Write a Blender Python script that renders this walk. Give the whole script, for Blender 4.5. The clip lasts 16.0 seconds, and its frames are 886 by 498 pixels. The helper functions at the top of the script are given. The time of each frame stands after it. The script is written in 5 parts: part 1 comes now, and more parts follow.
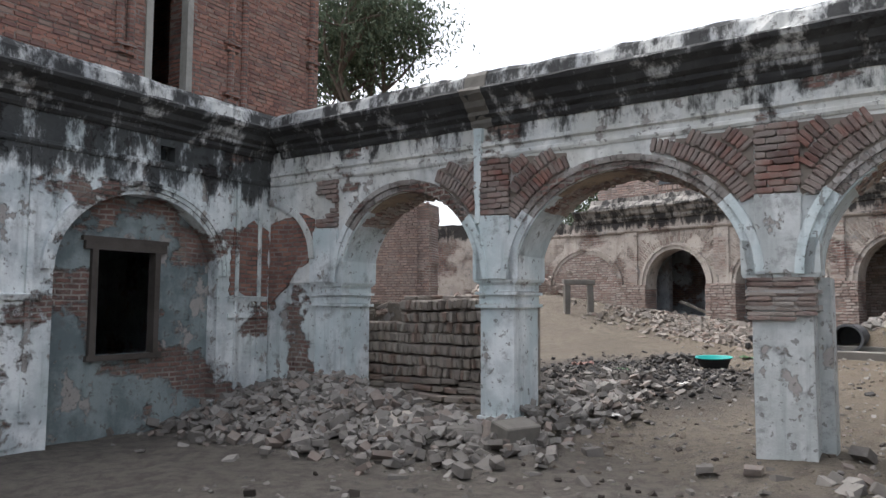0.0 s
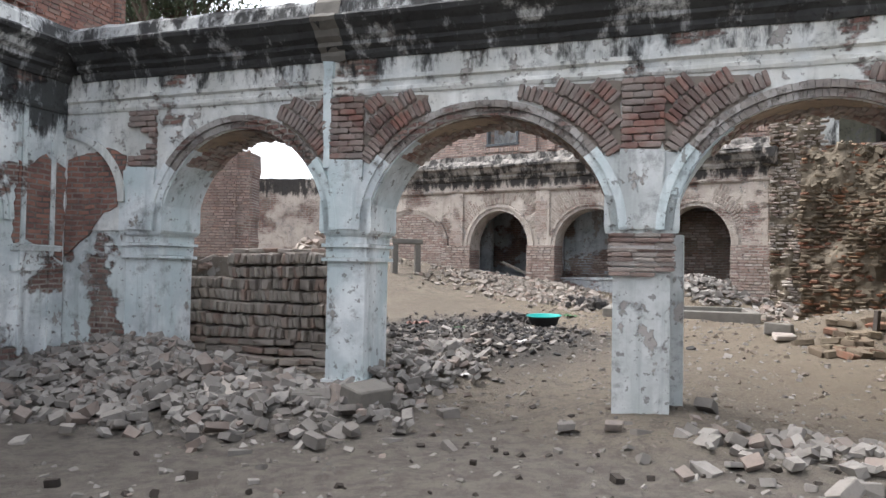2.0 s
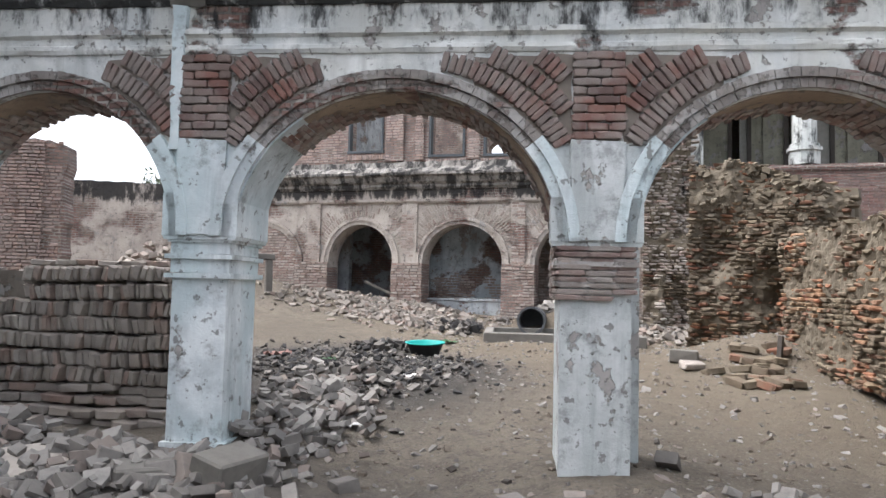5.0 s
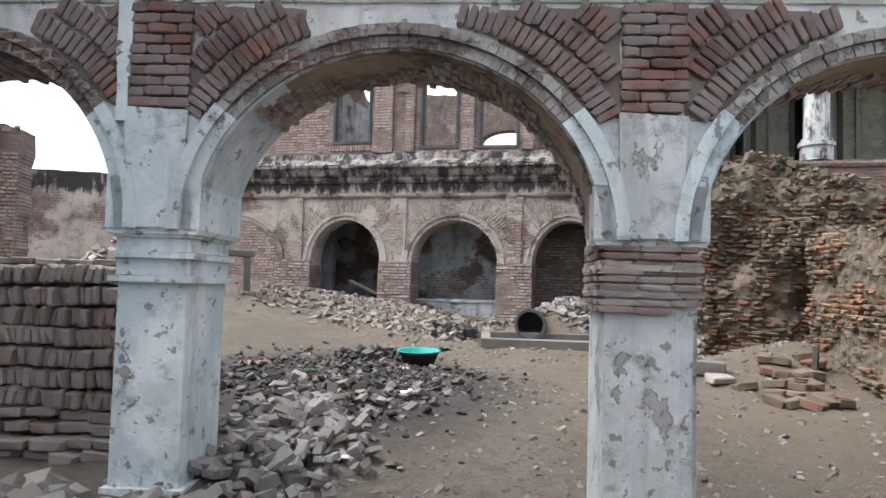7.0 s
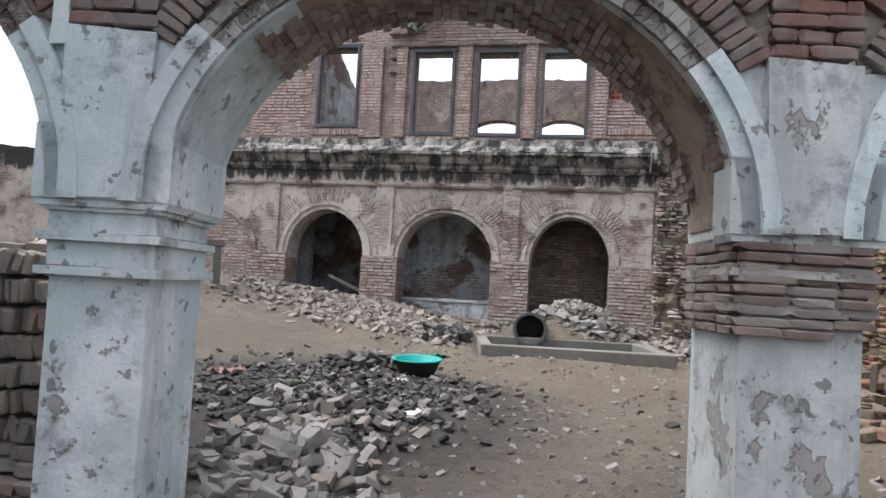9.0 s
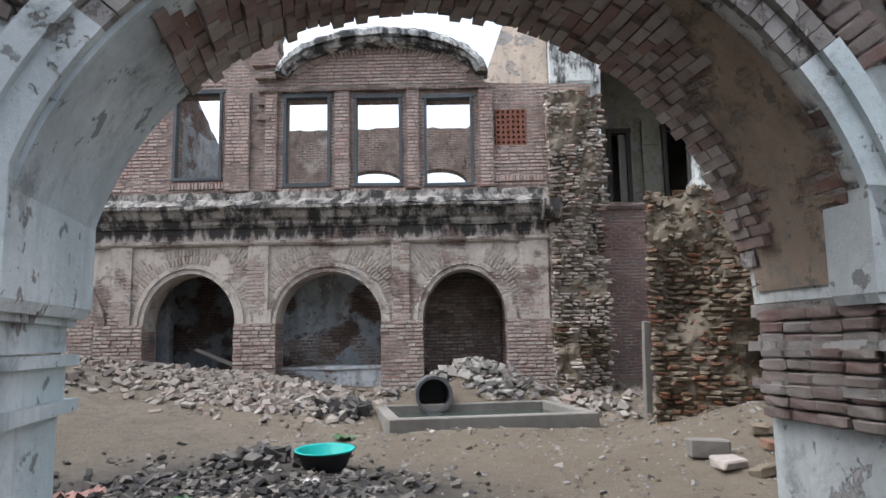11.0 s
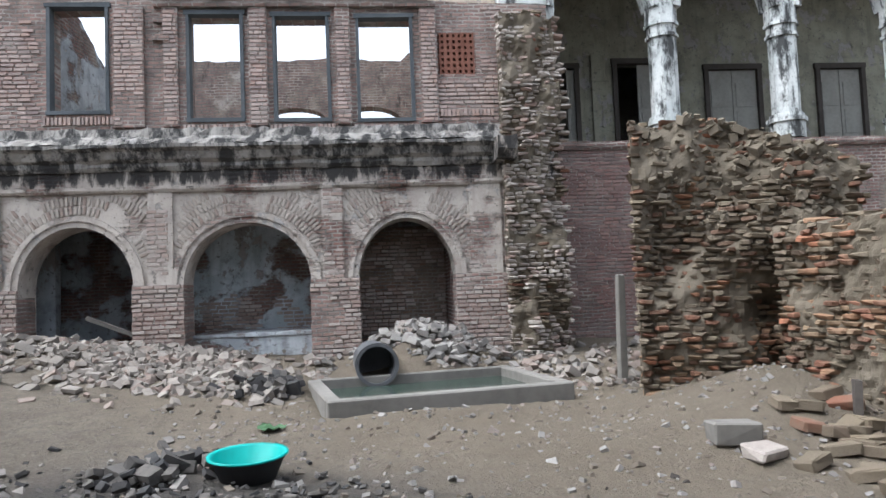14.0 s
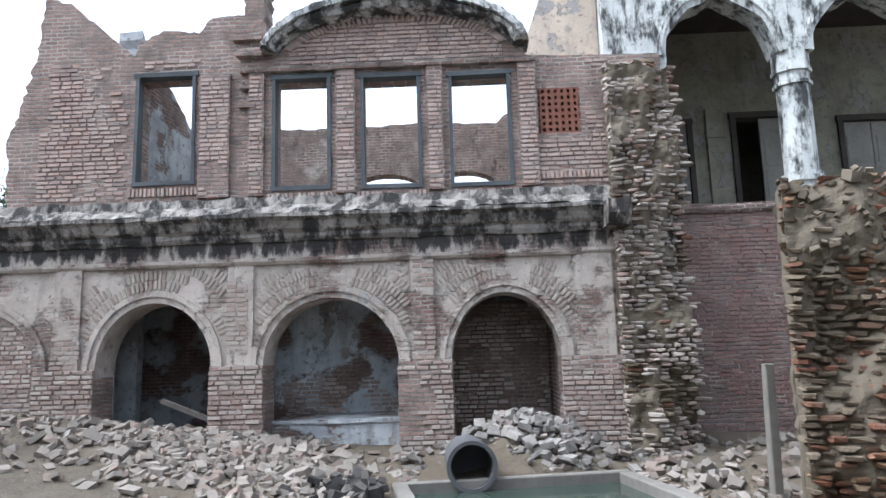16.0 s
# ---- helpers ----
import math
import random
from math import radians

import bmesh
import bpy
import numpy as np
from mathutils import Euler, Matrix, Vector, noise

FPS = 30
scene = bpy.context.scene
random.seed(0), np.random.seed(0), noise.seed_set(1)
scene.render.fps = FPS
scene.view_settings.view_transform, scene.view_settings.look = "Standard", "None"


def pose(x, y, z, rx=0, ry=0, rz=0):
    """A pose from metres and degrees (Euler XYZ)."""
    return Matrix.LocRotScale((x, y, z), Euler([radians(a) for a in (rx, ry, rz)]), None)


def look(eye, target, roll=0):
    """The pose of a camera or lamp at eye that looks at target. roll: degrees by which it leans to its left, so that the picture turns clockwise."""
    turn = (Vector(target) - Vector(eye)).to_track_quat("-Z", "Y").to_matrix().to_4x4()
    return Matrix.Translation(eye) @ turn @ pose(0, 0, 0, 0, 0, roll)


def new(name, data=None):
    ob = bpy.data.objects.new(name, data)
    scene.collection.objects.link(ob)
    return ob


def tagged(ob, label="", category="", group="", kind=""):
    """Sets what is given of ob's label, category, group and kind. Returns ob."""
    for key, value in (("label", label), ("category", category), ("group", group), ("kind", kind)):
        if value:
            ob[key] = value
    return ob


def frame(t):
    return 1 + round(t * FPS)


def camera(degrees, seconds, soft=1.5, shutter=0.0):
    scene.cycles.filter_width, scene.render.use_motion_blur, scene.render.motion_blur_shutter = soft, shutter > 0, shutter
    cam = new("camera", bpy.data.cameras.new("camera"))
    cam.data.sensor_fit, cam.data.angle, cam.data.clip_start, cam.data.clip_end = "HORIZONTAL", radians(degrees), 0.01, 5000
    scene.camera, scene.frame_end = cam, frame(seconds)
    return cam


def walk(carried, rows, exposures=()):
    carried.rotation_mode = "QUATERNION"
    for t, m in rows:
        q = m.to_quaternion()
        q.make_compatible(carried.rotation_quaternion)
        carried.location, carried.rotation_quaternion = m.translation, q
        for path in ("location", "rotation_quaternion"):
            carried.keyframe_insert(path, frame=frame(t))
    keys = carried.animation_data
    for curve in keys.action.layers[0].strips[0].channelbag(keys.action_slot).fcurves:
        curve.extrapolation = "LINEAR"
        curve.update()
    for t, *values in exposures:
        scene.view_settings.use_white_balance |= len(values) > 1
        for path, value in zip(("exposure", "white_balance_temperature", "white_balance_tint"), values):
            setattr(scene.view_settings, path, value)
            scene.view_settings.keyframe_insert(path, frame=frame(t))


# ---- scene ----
cam = camera(64.4, 16.0)
METRES, EYE, TILT, LEAN, TURN = 8.9, 1.5, 0.0, 0.0, 0.0
ROWS = [
    (0.0, 0.0, 0.0, 0.0, -0.02, 4.44, -0.2),
    (0.5, -0.0064, 0.0247, -0.0048, -4.21, 4.19, 0.19),
    (1.0, -0.0148, 0.0437, -0.0045, -8.14, 4.22, -2.46),
    (1.5, -0.0272, 0.0648, -0.0058, -13.87, 5.34, -0.39),
    (2.0, -0.0408, 0.0792, -0.0106, -15.57, 1.55, -0.99),
    (2.5, -0.0475, 0.1053, -0.0104, -16.17, 1.19, -1.9),
    (3.0, -0.0492, 0.1391, -0.0085, -18.49, 5.24, -2.87),
    (3.5, -0.0537, 0.1752, -0.0126, -20.6, 3.17, -2.56),
    (4.0, -0.0546, 0.2081, -0.0111, -24.79, 3.17, -1.19),
    (4.5, -0.0465, 0.2417, -0.011, -27.56, 3.48, -1.25),
    (7.0, -0.0009, 0.3789, -0.0029, -30.2, 3.16, -1.7),
    (7.5, 0.0053, 0.4188, -0.0054, -31.62, 3.52, -1.4),
    (8.0, 0.0057, 0.4514, -0.0006, -33.71, 3.08, 0.82),
    (8.5, 0.015, 0.4863, -0.0001, -33.71, 4.12, 0.63),
    (9.0, 0.0237, 0.5177, -0.0003, -32.94, 2.97, -3.16),
    (9.5, 0.0317, 0.5518, 0.001, -38.47, 3.99, -3.49),
    (12.0, 0.0696, 0.7000, 0.0241, -44.68, 8.49, 1.71),
    (12.5, 0.0898, 0.7194, 0.0224, -45.3, 5.89, 0.86),
    (13.0, 0.1120, 0.7397, 0.0224, -46.75, 5.51, 0.73),
    (13.5, 0.1342, 0.7673, 0.0259, -49.19, 5.08, -0.14),
    (14.0, 0.1523, 0.7997, 0.031, -50.4, 3.33, 2.31),
    (14.5, 0.1829, 0.8254, 0.0359, -49.93, 5.59, 1.49),
    (15.0, 0.2143, 0.8476, 0.0417, -49.49, 4.48, -0.32),
    (15.5, 0.2323, 0.8771, 0.0516, -47.36, 6.42, 1.95),
    (16.0, 0.2422, 0.8894, 0.0593, -42.77, 8.86, 1.69),
]
walk(cam, [(t, pose(0, 0, EYE, TILT, LEAN, TURN) @ pose(METRES * x, METRES * y, METRES * z, 90 + pitch, roll, yaw)) for t, x, y, z, yaw, pitch, roll in ROWS], [(0.0, 1.5, 6200, 11), (1.5, 1.82, 6250, 11), (3.2, 2.0, 6150, 11), (8.0, 1.68, 6100, 11), (12.5, 1.52, 5850, 9), (14.0, 1.72, 5750, 8), (16.0, 1.85, 5600, 8)])

# ---- world, sun ----
world = bpy.data.worlds.new("world")
scene.world = world
world.use_nodes = True
wn, wl = world.node_tree.nodes, world.node_tree.links
bg = wn["Background"]
sky = wn.new("ShaderNodeTexSky")
sky.sky_type, sky.sun_disc = "NISHITA", False
sky.sun_elevation, sky.sun_rotation = radians(60), radians(-55)
sky.air_density, sky.dust_density, sky.ozone_density = 1.0, 6.0, 1.0
haze = wn.new("ShaderNodeHueSaturation")
haze.inputs["Saturation"].default_value = 0.3
wl.new(sky.outputs["Color"], haze.inputs["Color"])
wl.new(haze.outputs["Color"], bg.inputs["Color"])
bg.inputs["Strength"].default_value = 0.15
sun = new("sun", bpy.data.lights.new("sun", "SUN"))
sun.data.energy, sun.data.angle, sun.data.color = 0.45, radians(60), (1.0, 0.97, 0.93)
sun.matrix_world = look((-4.1, 2.87, 8.66), (0, 0, 0))

# ---- frames of the walls: x along, y away from the walk, z up ----


def wall_frame(th, d):
    a = radians(th)
    n = Vector((-math.sin(a), math.cos(a), 0))
    return Matrix.Translation(n * d) @ Matrix.Rotation(a, 4, "Z")


FA = wall_frame(-34, 6.8)
FB = wall_frame(-45, 16.8)
FC = FA @ Matrix.Translation((-7.53, 0, 0)) @ Matrix.Rotation(radians(90), 4, "Z")
FD = wall_frame(-45, 18.0)
FE = wall_frame(-65, 11.91)
FF = wall_frame(-127, 1.62)

# ---- materials ----


class Nodes:
    """A short hand for node materials."""

    def __init__(self, name):
        self.m = bpy.data.materials.new(name)
        self.m.use_nodes = True
        self.t = self.m.node_tree
        self.b = self.t.nodes["Principled BSDF"]

    def put(self, kind, **kw):
        n = self.t.nodes.new("ShaderNode" + kind)
        for k, v in kw.items():
            n.inputs[k.replace("_", " ")].default_value = v
        return n

    def tie(self, a, b):
        self.t.links.new(a, b)
        return b

    def coords(self):
        return self.put("TexCoord").outputs["Object"]

    def scaled(self, v, s):
        n = self.put("Mapping")
        n.inputs["Scale"].default_value = s
        self.tie(v, n.inputs["Vector"])
        return n.outputs["Vector"]

    def noise(self, v, scale, detail=5.0, rough=0.6):
        n = self.put("TexNoise", Scale=scale, Detail=detail, Roughness=rough)
        self.tie(v, n.inputs["Vector"])
        return n.outputs["Fac"]

    def step(self, f, lo, hi):
        n = self.put("MapRange")
        n.interpolation_type = "SMOOTHSTEP"
        n.inputs["From Min"].default_value, n.inputs["From Max"].default_value = lo, hi
        self.tie(f, n.inputs["Value"])
        return n.outputs["Result"]

    def math(self, op, a, b):
        n = self.put("Math")
        n.operation = op
        for k, v in ((0, a), (1, b)):
            if isinstance(v, (int, float)):
                n.inputs[k].default_value = v
            else:
                self.tie(v, n.inputs[k])
        return n.outputs[0]

    def mix(self, f, a, b):
        n = self.put("Mix")
        n.data_type = "RGBA"
        for k, v in ((0, f), (6, a), (7, b)):
            if isinstance(v, tuple):
                n.inputs[k].default_value = (*v, 1)
            elif isinstance(v, (int, float)):
                n.inputs[k].default_value = v
            else:
                self.tie(v, n.inputs[k])
        return n.outputs[2]

    def bump(self, h, dist, strength=0.7):
        n = self.put("Bump", Strength=strength, Distance=dist)
        self.tie(h, n.inputs["Height"])
        self.tie(n.outputs["Normal"], self.b.inputs["Normal"])

    def done(self, col, rough=0.9):
        if isinstance(col, tuple):
            self.b.inputs["Base Color"].default_value = (*col, 1)
        else:
            self.tie(col, self.b.inputs["Base Color"])
        self.b.inputs["Roughness"].default_value = rough
        self.b.inputs["Specular IOR Level"].default_value = 0.2
        return self.m


def aged_wall(name, white, grey, brick_a, brick_b, bare=0.5, soft=0.03, mildew=0.75, mz=None, scale=1.0, under=0.42, mortar=(0.3, 0.27, 0.24), dust=1.0, course=0.062, joint=0.75, tint=None):
    """Old limewash over brick: bare sets how much has fallen off, mildew how much is black; mz: height span where mildew thickens."""
    k = Nodes(name)
    v = k.coords()
    xyz = k.put("SeparateXYZ")
    k.tie(v, xyz.inputs[0])
    flat = k.put("CombineXYZ")
    k.tie(xyz.outputs[0], flat.inputs[0])
    k.tie(xyz.outputs[2], flat.inputs[1])
    warp = k.put("TexNoise", Scale=3.5, Detail=4.0)
    k.tie(v, warp.inputs["Vector"])
    wob = k.put("VectorMath")
    wob.operation = "MULTIPLY_ADD"
    wob.inputs[1].default_value = (0.09, 0.06, 0)
    k.tie(warp.outputs["Color"], wob.inputs[0])
    k.tie(flat.outputs[0], wob.inputs[2])
    br = k.put("TexBrick", Scale=1.0)
    br.inputs["Mortar Size"].default_value = 0.2 * course
    br.inputs["Mortar Smooth"].default_value = 0.3
    br.inputs["Brick Width"].default_value = 2.9 * course
    br.inputs["Bias"].default_value = -0.1
    br.inputs["Row Height"].default_value = course
    br.inputs["Color1"].default_value = (*brick_a, 1)
    br.inputs["Color2"].default_value = (*brick_b, 1)
    br.inputs["Mortar"].default_value = (*mortar, 1)
    k.tie(wob.outputs[0], br.inputs["Vector"])
    grain = k.noise(v, 22, 6, 0.7)
    blot = k.noise(v, 1.6 * scale, 7, 0.65)
    streak = k.noise(k.scaled(v, (5, 5, 0.7)), 1.0, 5, 0.6)
    plaster = k.mix(k.step(blot, 0.38, 0.6), grey, white)
    plaster = k.mix(k.math("MULTIPLY", k.step(streak, 0.5, 0.75), 0.6), plaster, tuple(c * 0.55 for c in grey))
    plaster = k.mix(k.math("MULTIPLY", k.step(grain, 0.45, 0.75), 0.35), plaster, tuple(c * 0.6 for c in white))
    if tint:
        wash = k.noise(k.scaled(v, (1.3, 1.3, 0.7)), 1.0, 6, 0.6)
        plaster = k.mix(k.math("MULTIPLY", k.step(wash, 0.42, 0.62), 0.75), plaster, tint)
        drip = k.noise(k.scaled(v, (9, 9, 0.6)), 1.0, 4, 0.6)
        plaster = k.mix(k.math("MULTIPLY", k.step(drip, 0.55, 0.72), 0.45), plaster, tuple(c * 0.6 for c in tint))
    # the top coat has come off in sharp-edged scabs, down to grey render
    scab = k.noise(k.scaled(v, (1, 1, 0.8)), 2.4 * scale, 9, 0.7)
    plaster = k.mix(k.step(scab, under + 0.012, under - 0.012), plaster, k.mix(grain, (0.26, 0.245, 0.23), (0.39, 0.365, 0.34)))
    grime = k.noise(v, 4.3, 8, 0.72)
    plaster = k.mix(k.math("MULTIPLY", k.step(grime, 0.52, 0.68), 0.55), plaster, (0.13, 0.125, 0.12))
    speck = k.noise(v, 13, 4, 0.6)
    plaster = k.mix(k.math("MULTIPLY", k.step(speck, 0.615, 0.66), 0.7), plaster, (0.12, 0.11, 0.1))
    dusty = k.mix(k.step(k.noise(v, 3.1, 5), 0.4, 0.7), br.outputs["Color"], (0.24, 0.2, 0.165))
    brickcol = k.mix(k.math("MULTIPLY", k.step(k.noise(v, 1.1, 6, 0.65), 0.38, 0.62), dust), br.outputs["Color"], dusty)
    brickcol = k.mix(k.math("MULTIPLY", k.step(grime, 0.44, 0.66), 0.3 + 0.3 * dust), brickcol, tuple(c * 0.45 for c in brick_b))
    brickcol = k.mix(k.math("MULTIPLY", k.step(grain, 0.5, 0.75), 0.35), brickcol, mortar)
    # joints are washed out and dark in places, still filled with pale lime in others
    seam = k.mix(k.step(k.noise(v, 2.0, 5, 0.65), 0.4, 0.62), tuple(c * 0.35 for c in mortar), tuple(c * 1.1 for c in mortar))
    brickcol = k.mix(k.math("MULTIPLY", br.outputs["Fac"], joint), brickcol, seam)
    shed = k.noise(k.scaled(v, (1, 1, 1.25)), 0.95 * scale, 9, 0.62)
    mask = k.step(shed, bare + soft, bare - soft)
    col = k.mix(mask, plaster, brickcol)
    black = k.noise(k.scaled(v, (3.2, 3.2, 1.1)), 1.3, 8, 0.7)
    if mz:
        up = k.step(xyz.outputs[2], mz[0], mz[1])
        black = k.math("ADD", black, k.math("MULTIPLY", up, mz[2]))
    bm_ = k.step(black, mildew - 0.05, mildew + 0.1)
    col = k.mix(k.math("MULTIPLY", bm_, 0.93), col, (0.022, 0.022, 0.022))
    h = k.math("ADD", k.math("MULTIPLY", k.math("MULTIPLY", br.outputs["Fac"], mask), -1.6), k.math("MULTIPLY", mask, -0.9))
    h = k.math("ADD", h, k.math("ADD", k.math("MULTIPLY", grain, 0.5), k.math("MULTIPLY", k.step(scab, under - 0.012, under + 0.012), 0.5)))
    k.bump(h, 0.018, 0.9)
    return k.done(col, 0.92)


RED_A, RED_B = (0.215, 0.12, 0.098), (0.15, 0.1, 0.088)
M_ARC = aged_wall("limewash_over_brick", (0.74, 0.74, 0.71), (0.5, 0.52, 0.51), RED_A, RED_B, 0.42, 0.02, 0.7, (2.9, 3.5, 0.2), under=0.41, tint=(0.5, 0.5, 0.46))
M_PIER = aged_wall("limewashed_pier", (0.71, 0.74, 0.735), (0.48, 0.52, 0.525), RED_A, RED_B, 0.26, 0.02, 0.78, under=0.365, tint=(0.46, 0.545, 0.55))
M_PIERGREY = aged_wall("cement_patched_pier", (0.54, 0.56, 0.55), (0.4, 0.42, 0.41), RED_A, RED_B, 0.2, 0.02, 0.8, under=0.42, tint=(0.42, 0.45, 0.44))
M_REVEAL = aged_wall("smooth_blue_limewash", (0.6, 0.65, 0.66), (0.42, 0.46, 0.47), RED_A, RED_B, 0.15, 0.02, 0.9, under=0.27, tint=(0.45, 0.53, 0.54))
M_SOFFIT = aged_wall("brown_earth_render", (0.34, 0.27, 0.2), (0.26, 0.2, 0.15), RED_A, RED_B, 0.42, 0.03, 0.8, under=0.3)
M_ARCHBAND = aged_wall("grimy_brick_moulding", (0.272, 0.248, 0.224), (0.200, 0.176, 0.160), RED_A, RED_B, 0.45, 0.04, 0.66, under=0.5)
M_CORN = aged_wall("mildewed_cornice", (0.55, 0.55, 0.53), (0.3, 0.3, 0.3), RED_A, RED_B, 0.25, 0.03, 0.37)
M_PARA = aged_wall("mildewed_parapet", (0.6, 0.6, 0.57), (0.34, 0.35, 0.35), RED_A, RED_B, 0.25, 0.03, 0.46)
M_LEFT = aged_wall("damp_limewash", (0.76, 0.78, 0.77), (0.42, 0.46, 0.47), RED_A, RED_B, 0.44, 0.02, 0.64, (2.55, 3.15, 0.24), under=0.42, tint=(0.52, 0.58, 0.57))
# recess panels, much darker than the wall round them
M_RECESS = aged_wall("dark_teal_grey_render", (0.25, 0.29, 0.29), (0.13, 0.16, 0.165), RED_A, RED_B, 0.44, 0.02, 0.7)
M_TOWER = aged_wall("red_brickwork", (0.4, 0.36, 0.3), (0.3, 0.25, 0.2), (0.33, 0.165, 0.125), (0.17, 0.095, 0.082), 0.95, 0.02, 0.68, mortar=(0.25, 0.21, 0.185), dust=0.25)
M_BLOW = aged_wall("dusty_plaster_facade", (0.455, 0.405, 0.354), (0.361, 0.316, 0.275), RED_A, RED_B, 0.45, 0.06, 0.7, (3.25, 3.7, 0.3), under=0.4)
M_BUP = aged_wall("weathered_brick_storey", (0.462, 0.407, 0.352), (0.385, 0.341, 0.297), (0.297, 0.193, 0.160), (0.182, 0.138, 0.123), 0.7, 0.06, 0.72, mortar=(0.341, 0.308, 0.275), dust=0.6)
M_REAR = aged_wall("blackened_rear_brick", (0.4, 0.37, 0.33), (0.3, 0.27, 0.24), (0.2, 0.135, 0.115), (0.14, 0.105, 0.095), 0.62, 0.05, 0.6, mortar=(0.27, 0.24, 0.21))
M_BCORN = aged_wall("stained_ledge", (0.33, 0.31, 0.28), (0.22, 0.2, 0.18), RED_A, RED_B, 0.3, 0.03, 0.47)
M_WHITE = aged_wall("white_lime_plaster", (0.62, 0.63, 0.6), (0.48, 0.5, 0.48), RED_A, RED_B, 0.12, 0.02, 0.505, under=0.33)
# cream taken down in tone: the verandah's shade is in the colour
M_CREAM = aged_wall("shade_darkened_cream", (0.330, 0.319, 0.248), (0.242, 0.231, 0.182), RED_A, RED_B, 0.1, 0.02, 0.8)
# greyed plaster: the dimness of the rooms is put into its colour
M_ROOM = aged_wall("dimmed_room_plaster", (0.456, 0.480, 0.492), (0.300, 0.318, 0.330), RED_A, RED_B, 0.45, 0.03, 0.68)
# lighter copy of the room plaster, daylight on the wall painted in
M_ROOMLIT = aged_wall("lit_room_plaster", (0.572, 0.616, 0.638), (0.396, 0.440, 0.462), RED_A, RED_B, 0.44, 0.03, 0.68)
M_DBASE = aged_wall("dull_red_wall", (0.36, 0.33, 0.3), (0.3, 0.28, 0.26), (0.18, 0.105, 0.09), (0.14, 0.095, 0.085), 0.75, 0.04, 0.7)
M_RAW = aged_wall("raw_brick_core", (0.22, 0.19, 0.155), (0.18, 0.155, 0.125), (0.23, 0.14, 0.105), (0.17, 0.13, 0.105), 0.6, 0.1, 0.72)


def brick_mat(name, ramp, dirt, dirt_amt):
    k = Nodes(name)
    v = k.coords()
    info = k.put("ObjectInfo")
    geo = k.put("NewGeometry")
    r = k.math("FRACT", k.math("ADD", info.outputs["Random"], geo.outputs["Random Per Island"]), 0)
    cr = k.put("ValToRGB")
    cr.color_ramp.interpolation = "CONSTANT"
    els = cr.color_ramp.elements
    els[0].color, els[1].position, els[1].color = (*ramp[0], 1), 1 / len(ramp), (*ramp[1], 1)
    for i, c in enumerate(ramp[2:], 2):
        els.new(i / len(ramp)).color = (*c, 1)
    k.tie(r, cr.inputs[0])
    g = k.noise(v, 14, 6, 0.7)
    w = k.put("NewGeometry").outputs["Position"]
    d = k.noise(w, 2.3, 6, 0.65)
    col = k.mix(k.math("MULTIPLY", k.step(d, 0.36, 0.62), dirt_amt), cr.outputs[0], dirt)
    col = k.mix(k.math("MULTIPLY", k.step(g, 0.45, 0.75), 0.5), col, tuple(c * 0.5 for c in ramp[0]))
    k.bump(g, 0.012, 0.8)
    return k.done(col, 0.95)


M_BRICK = brick_mat("old_red_brick", ((0.2, 0.105, 0.085), (0.16, 0.09, 0.077), (0.235, 0.125, 0.1), (0.2, 0.15, 0.13), (0.13, 0.09, 0.08)), (0.29, 0.26, 0.235), 0.72)
M_EARTHBRICK = brick_mat("earthy_brick", ((0.123, 0.095, 0.067), (0.158, 0.125, 0.086), (0.106, 0.077, 0.055), (0.167, 0.079, 0.051), (0.154, 0.123, 0.088)), (0.145, 0.121, 0.088), 0.65)
M_DUSTBRICK = brick_mat("plaster_dusted_brick", ((0.34, 0.3, 0.26), (0.29, 0.25, 0.215), (0.37, 0.325, 0.28), (0.26, 0.2, 0.17)), (0.33, 0.29, 0.25), 0.5)
M_GREYBRICK = brick_mat("dusty_grey_brick", ((0.314, 0.274, 0.241), (0.381, 0.342, 0.297), (0.336, 0.286, 0.241), (0.246, 0.213, 0.187), (0.302, 0.213, 0.174)), (0.358, 0.319, 0.280), 0.55)
M_PIERBRICK = brick_mat("mortared_pier_brick", ((0.254, 0.196, 0.171), (0.293, 0.244, 0.215), (0.215, 0.147, 0.128), (0.332, 0.293, 0.265), (0.244, 0.156, 0.132)), (0.352, 0.323, 0.293), 0.6)
M_RUBBLE = brick_mat("rubble", ((0.212, 0.200, 0.183), (0.153, 0.142, 0.129), (0.187, 0.151, 0.130), (0.255, 0.238, 0.217), (0.128, 0.116, 0.105), (0.221, 0.204, 0.185)), (0.204, 0.187, 0.167), 0.45)
M_RUBBLEDUST = brick_mat("earth_dusted_rubble", ((0.21, 0.185, 0.16), (0.16, 0.143, 0.124), (0.2, 0.152, 0.127), (0.25, 0.226, 0.198), (0.14, 0.124, 0.108)), (0.2, 0.174, 0.147), 0.55)
M_REDBRICK = brick_mat("fresh_broken_brick", ((0.255, 0.111, 0.064), (0.221, 0.128, 0.076), (0.187, 0.093, 0.060), (0.204, 0.145, 0.093)), (0.170, 0.128, 0.085), 0.5)
M_FACEBRICK = brick_mat("dusty_facade_brick", ((0.294, 0.221, 0.189), (0.357, 0.299, 0.263), (0.242, 0.184, 0.158), (0.326, 0.247, 0.210), (0.399, 0.347, 0.304)), (0.367, 0.326, 0.289), 0.45)
M_UPBRICK = brick_mat("weathered_upper_brick", ((0.350, 0.257, 0.224), (0.292, 0.224, 0.200), (0.408, 0.315, 0.278), (0.245, 0.193, 0.175), (0.385, 0.278, 0.233)), (0.396, 0.345, 0.305), 0.5)
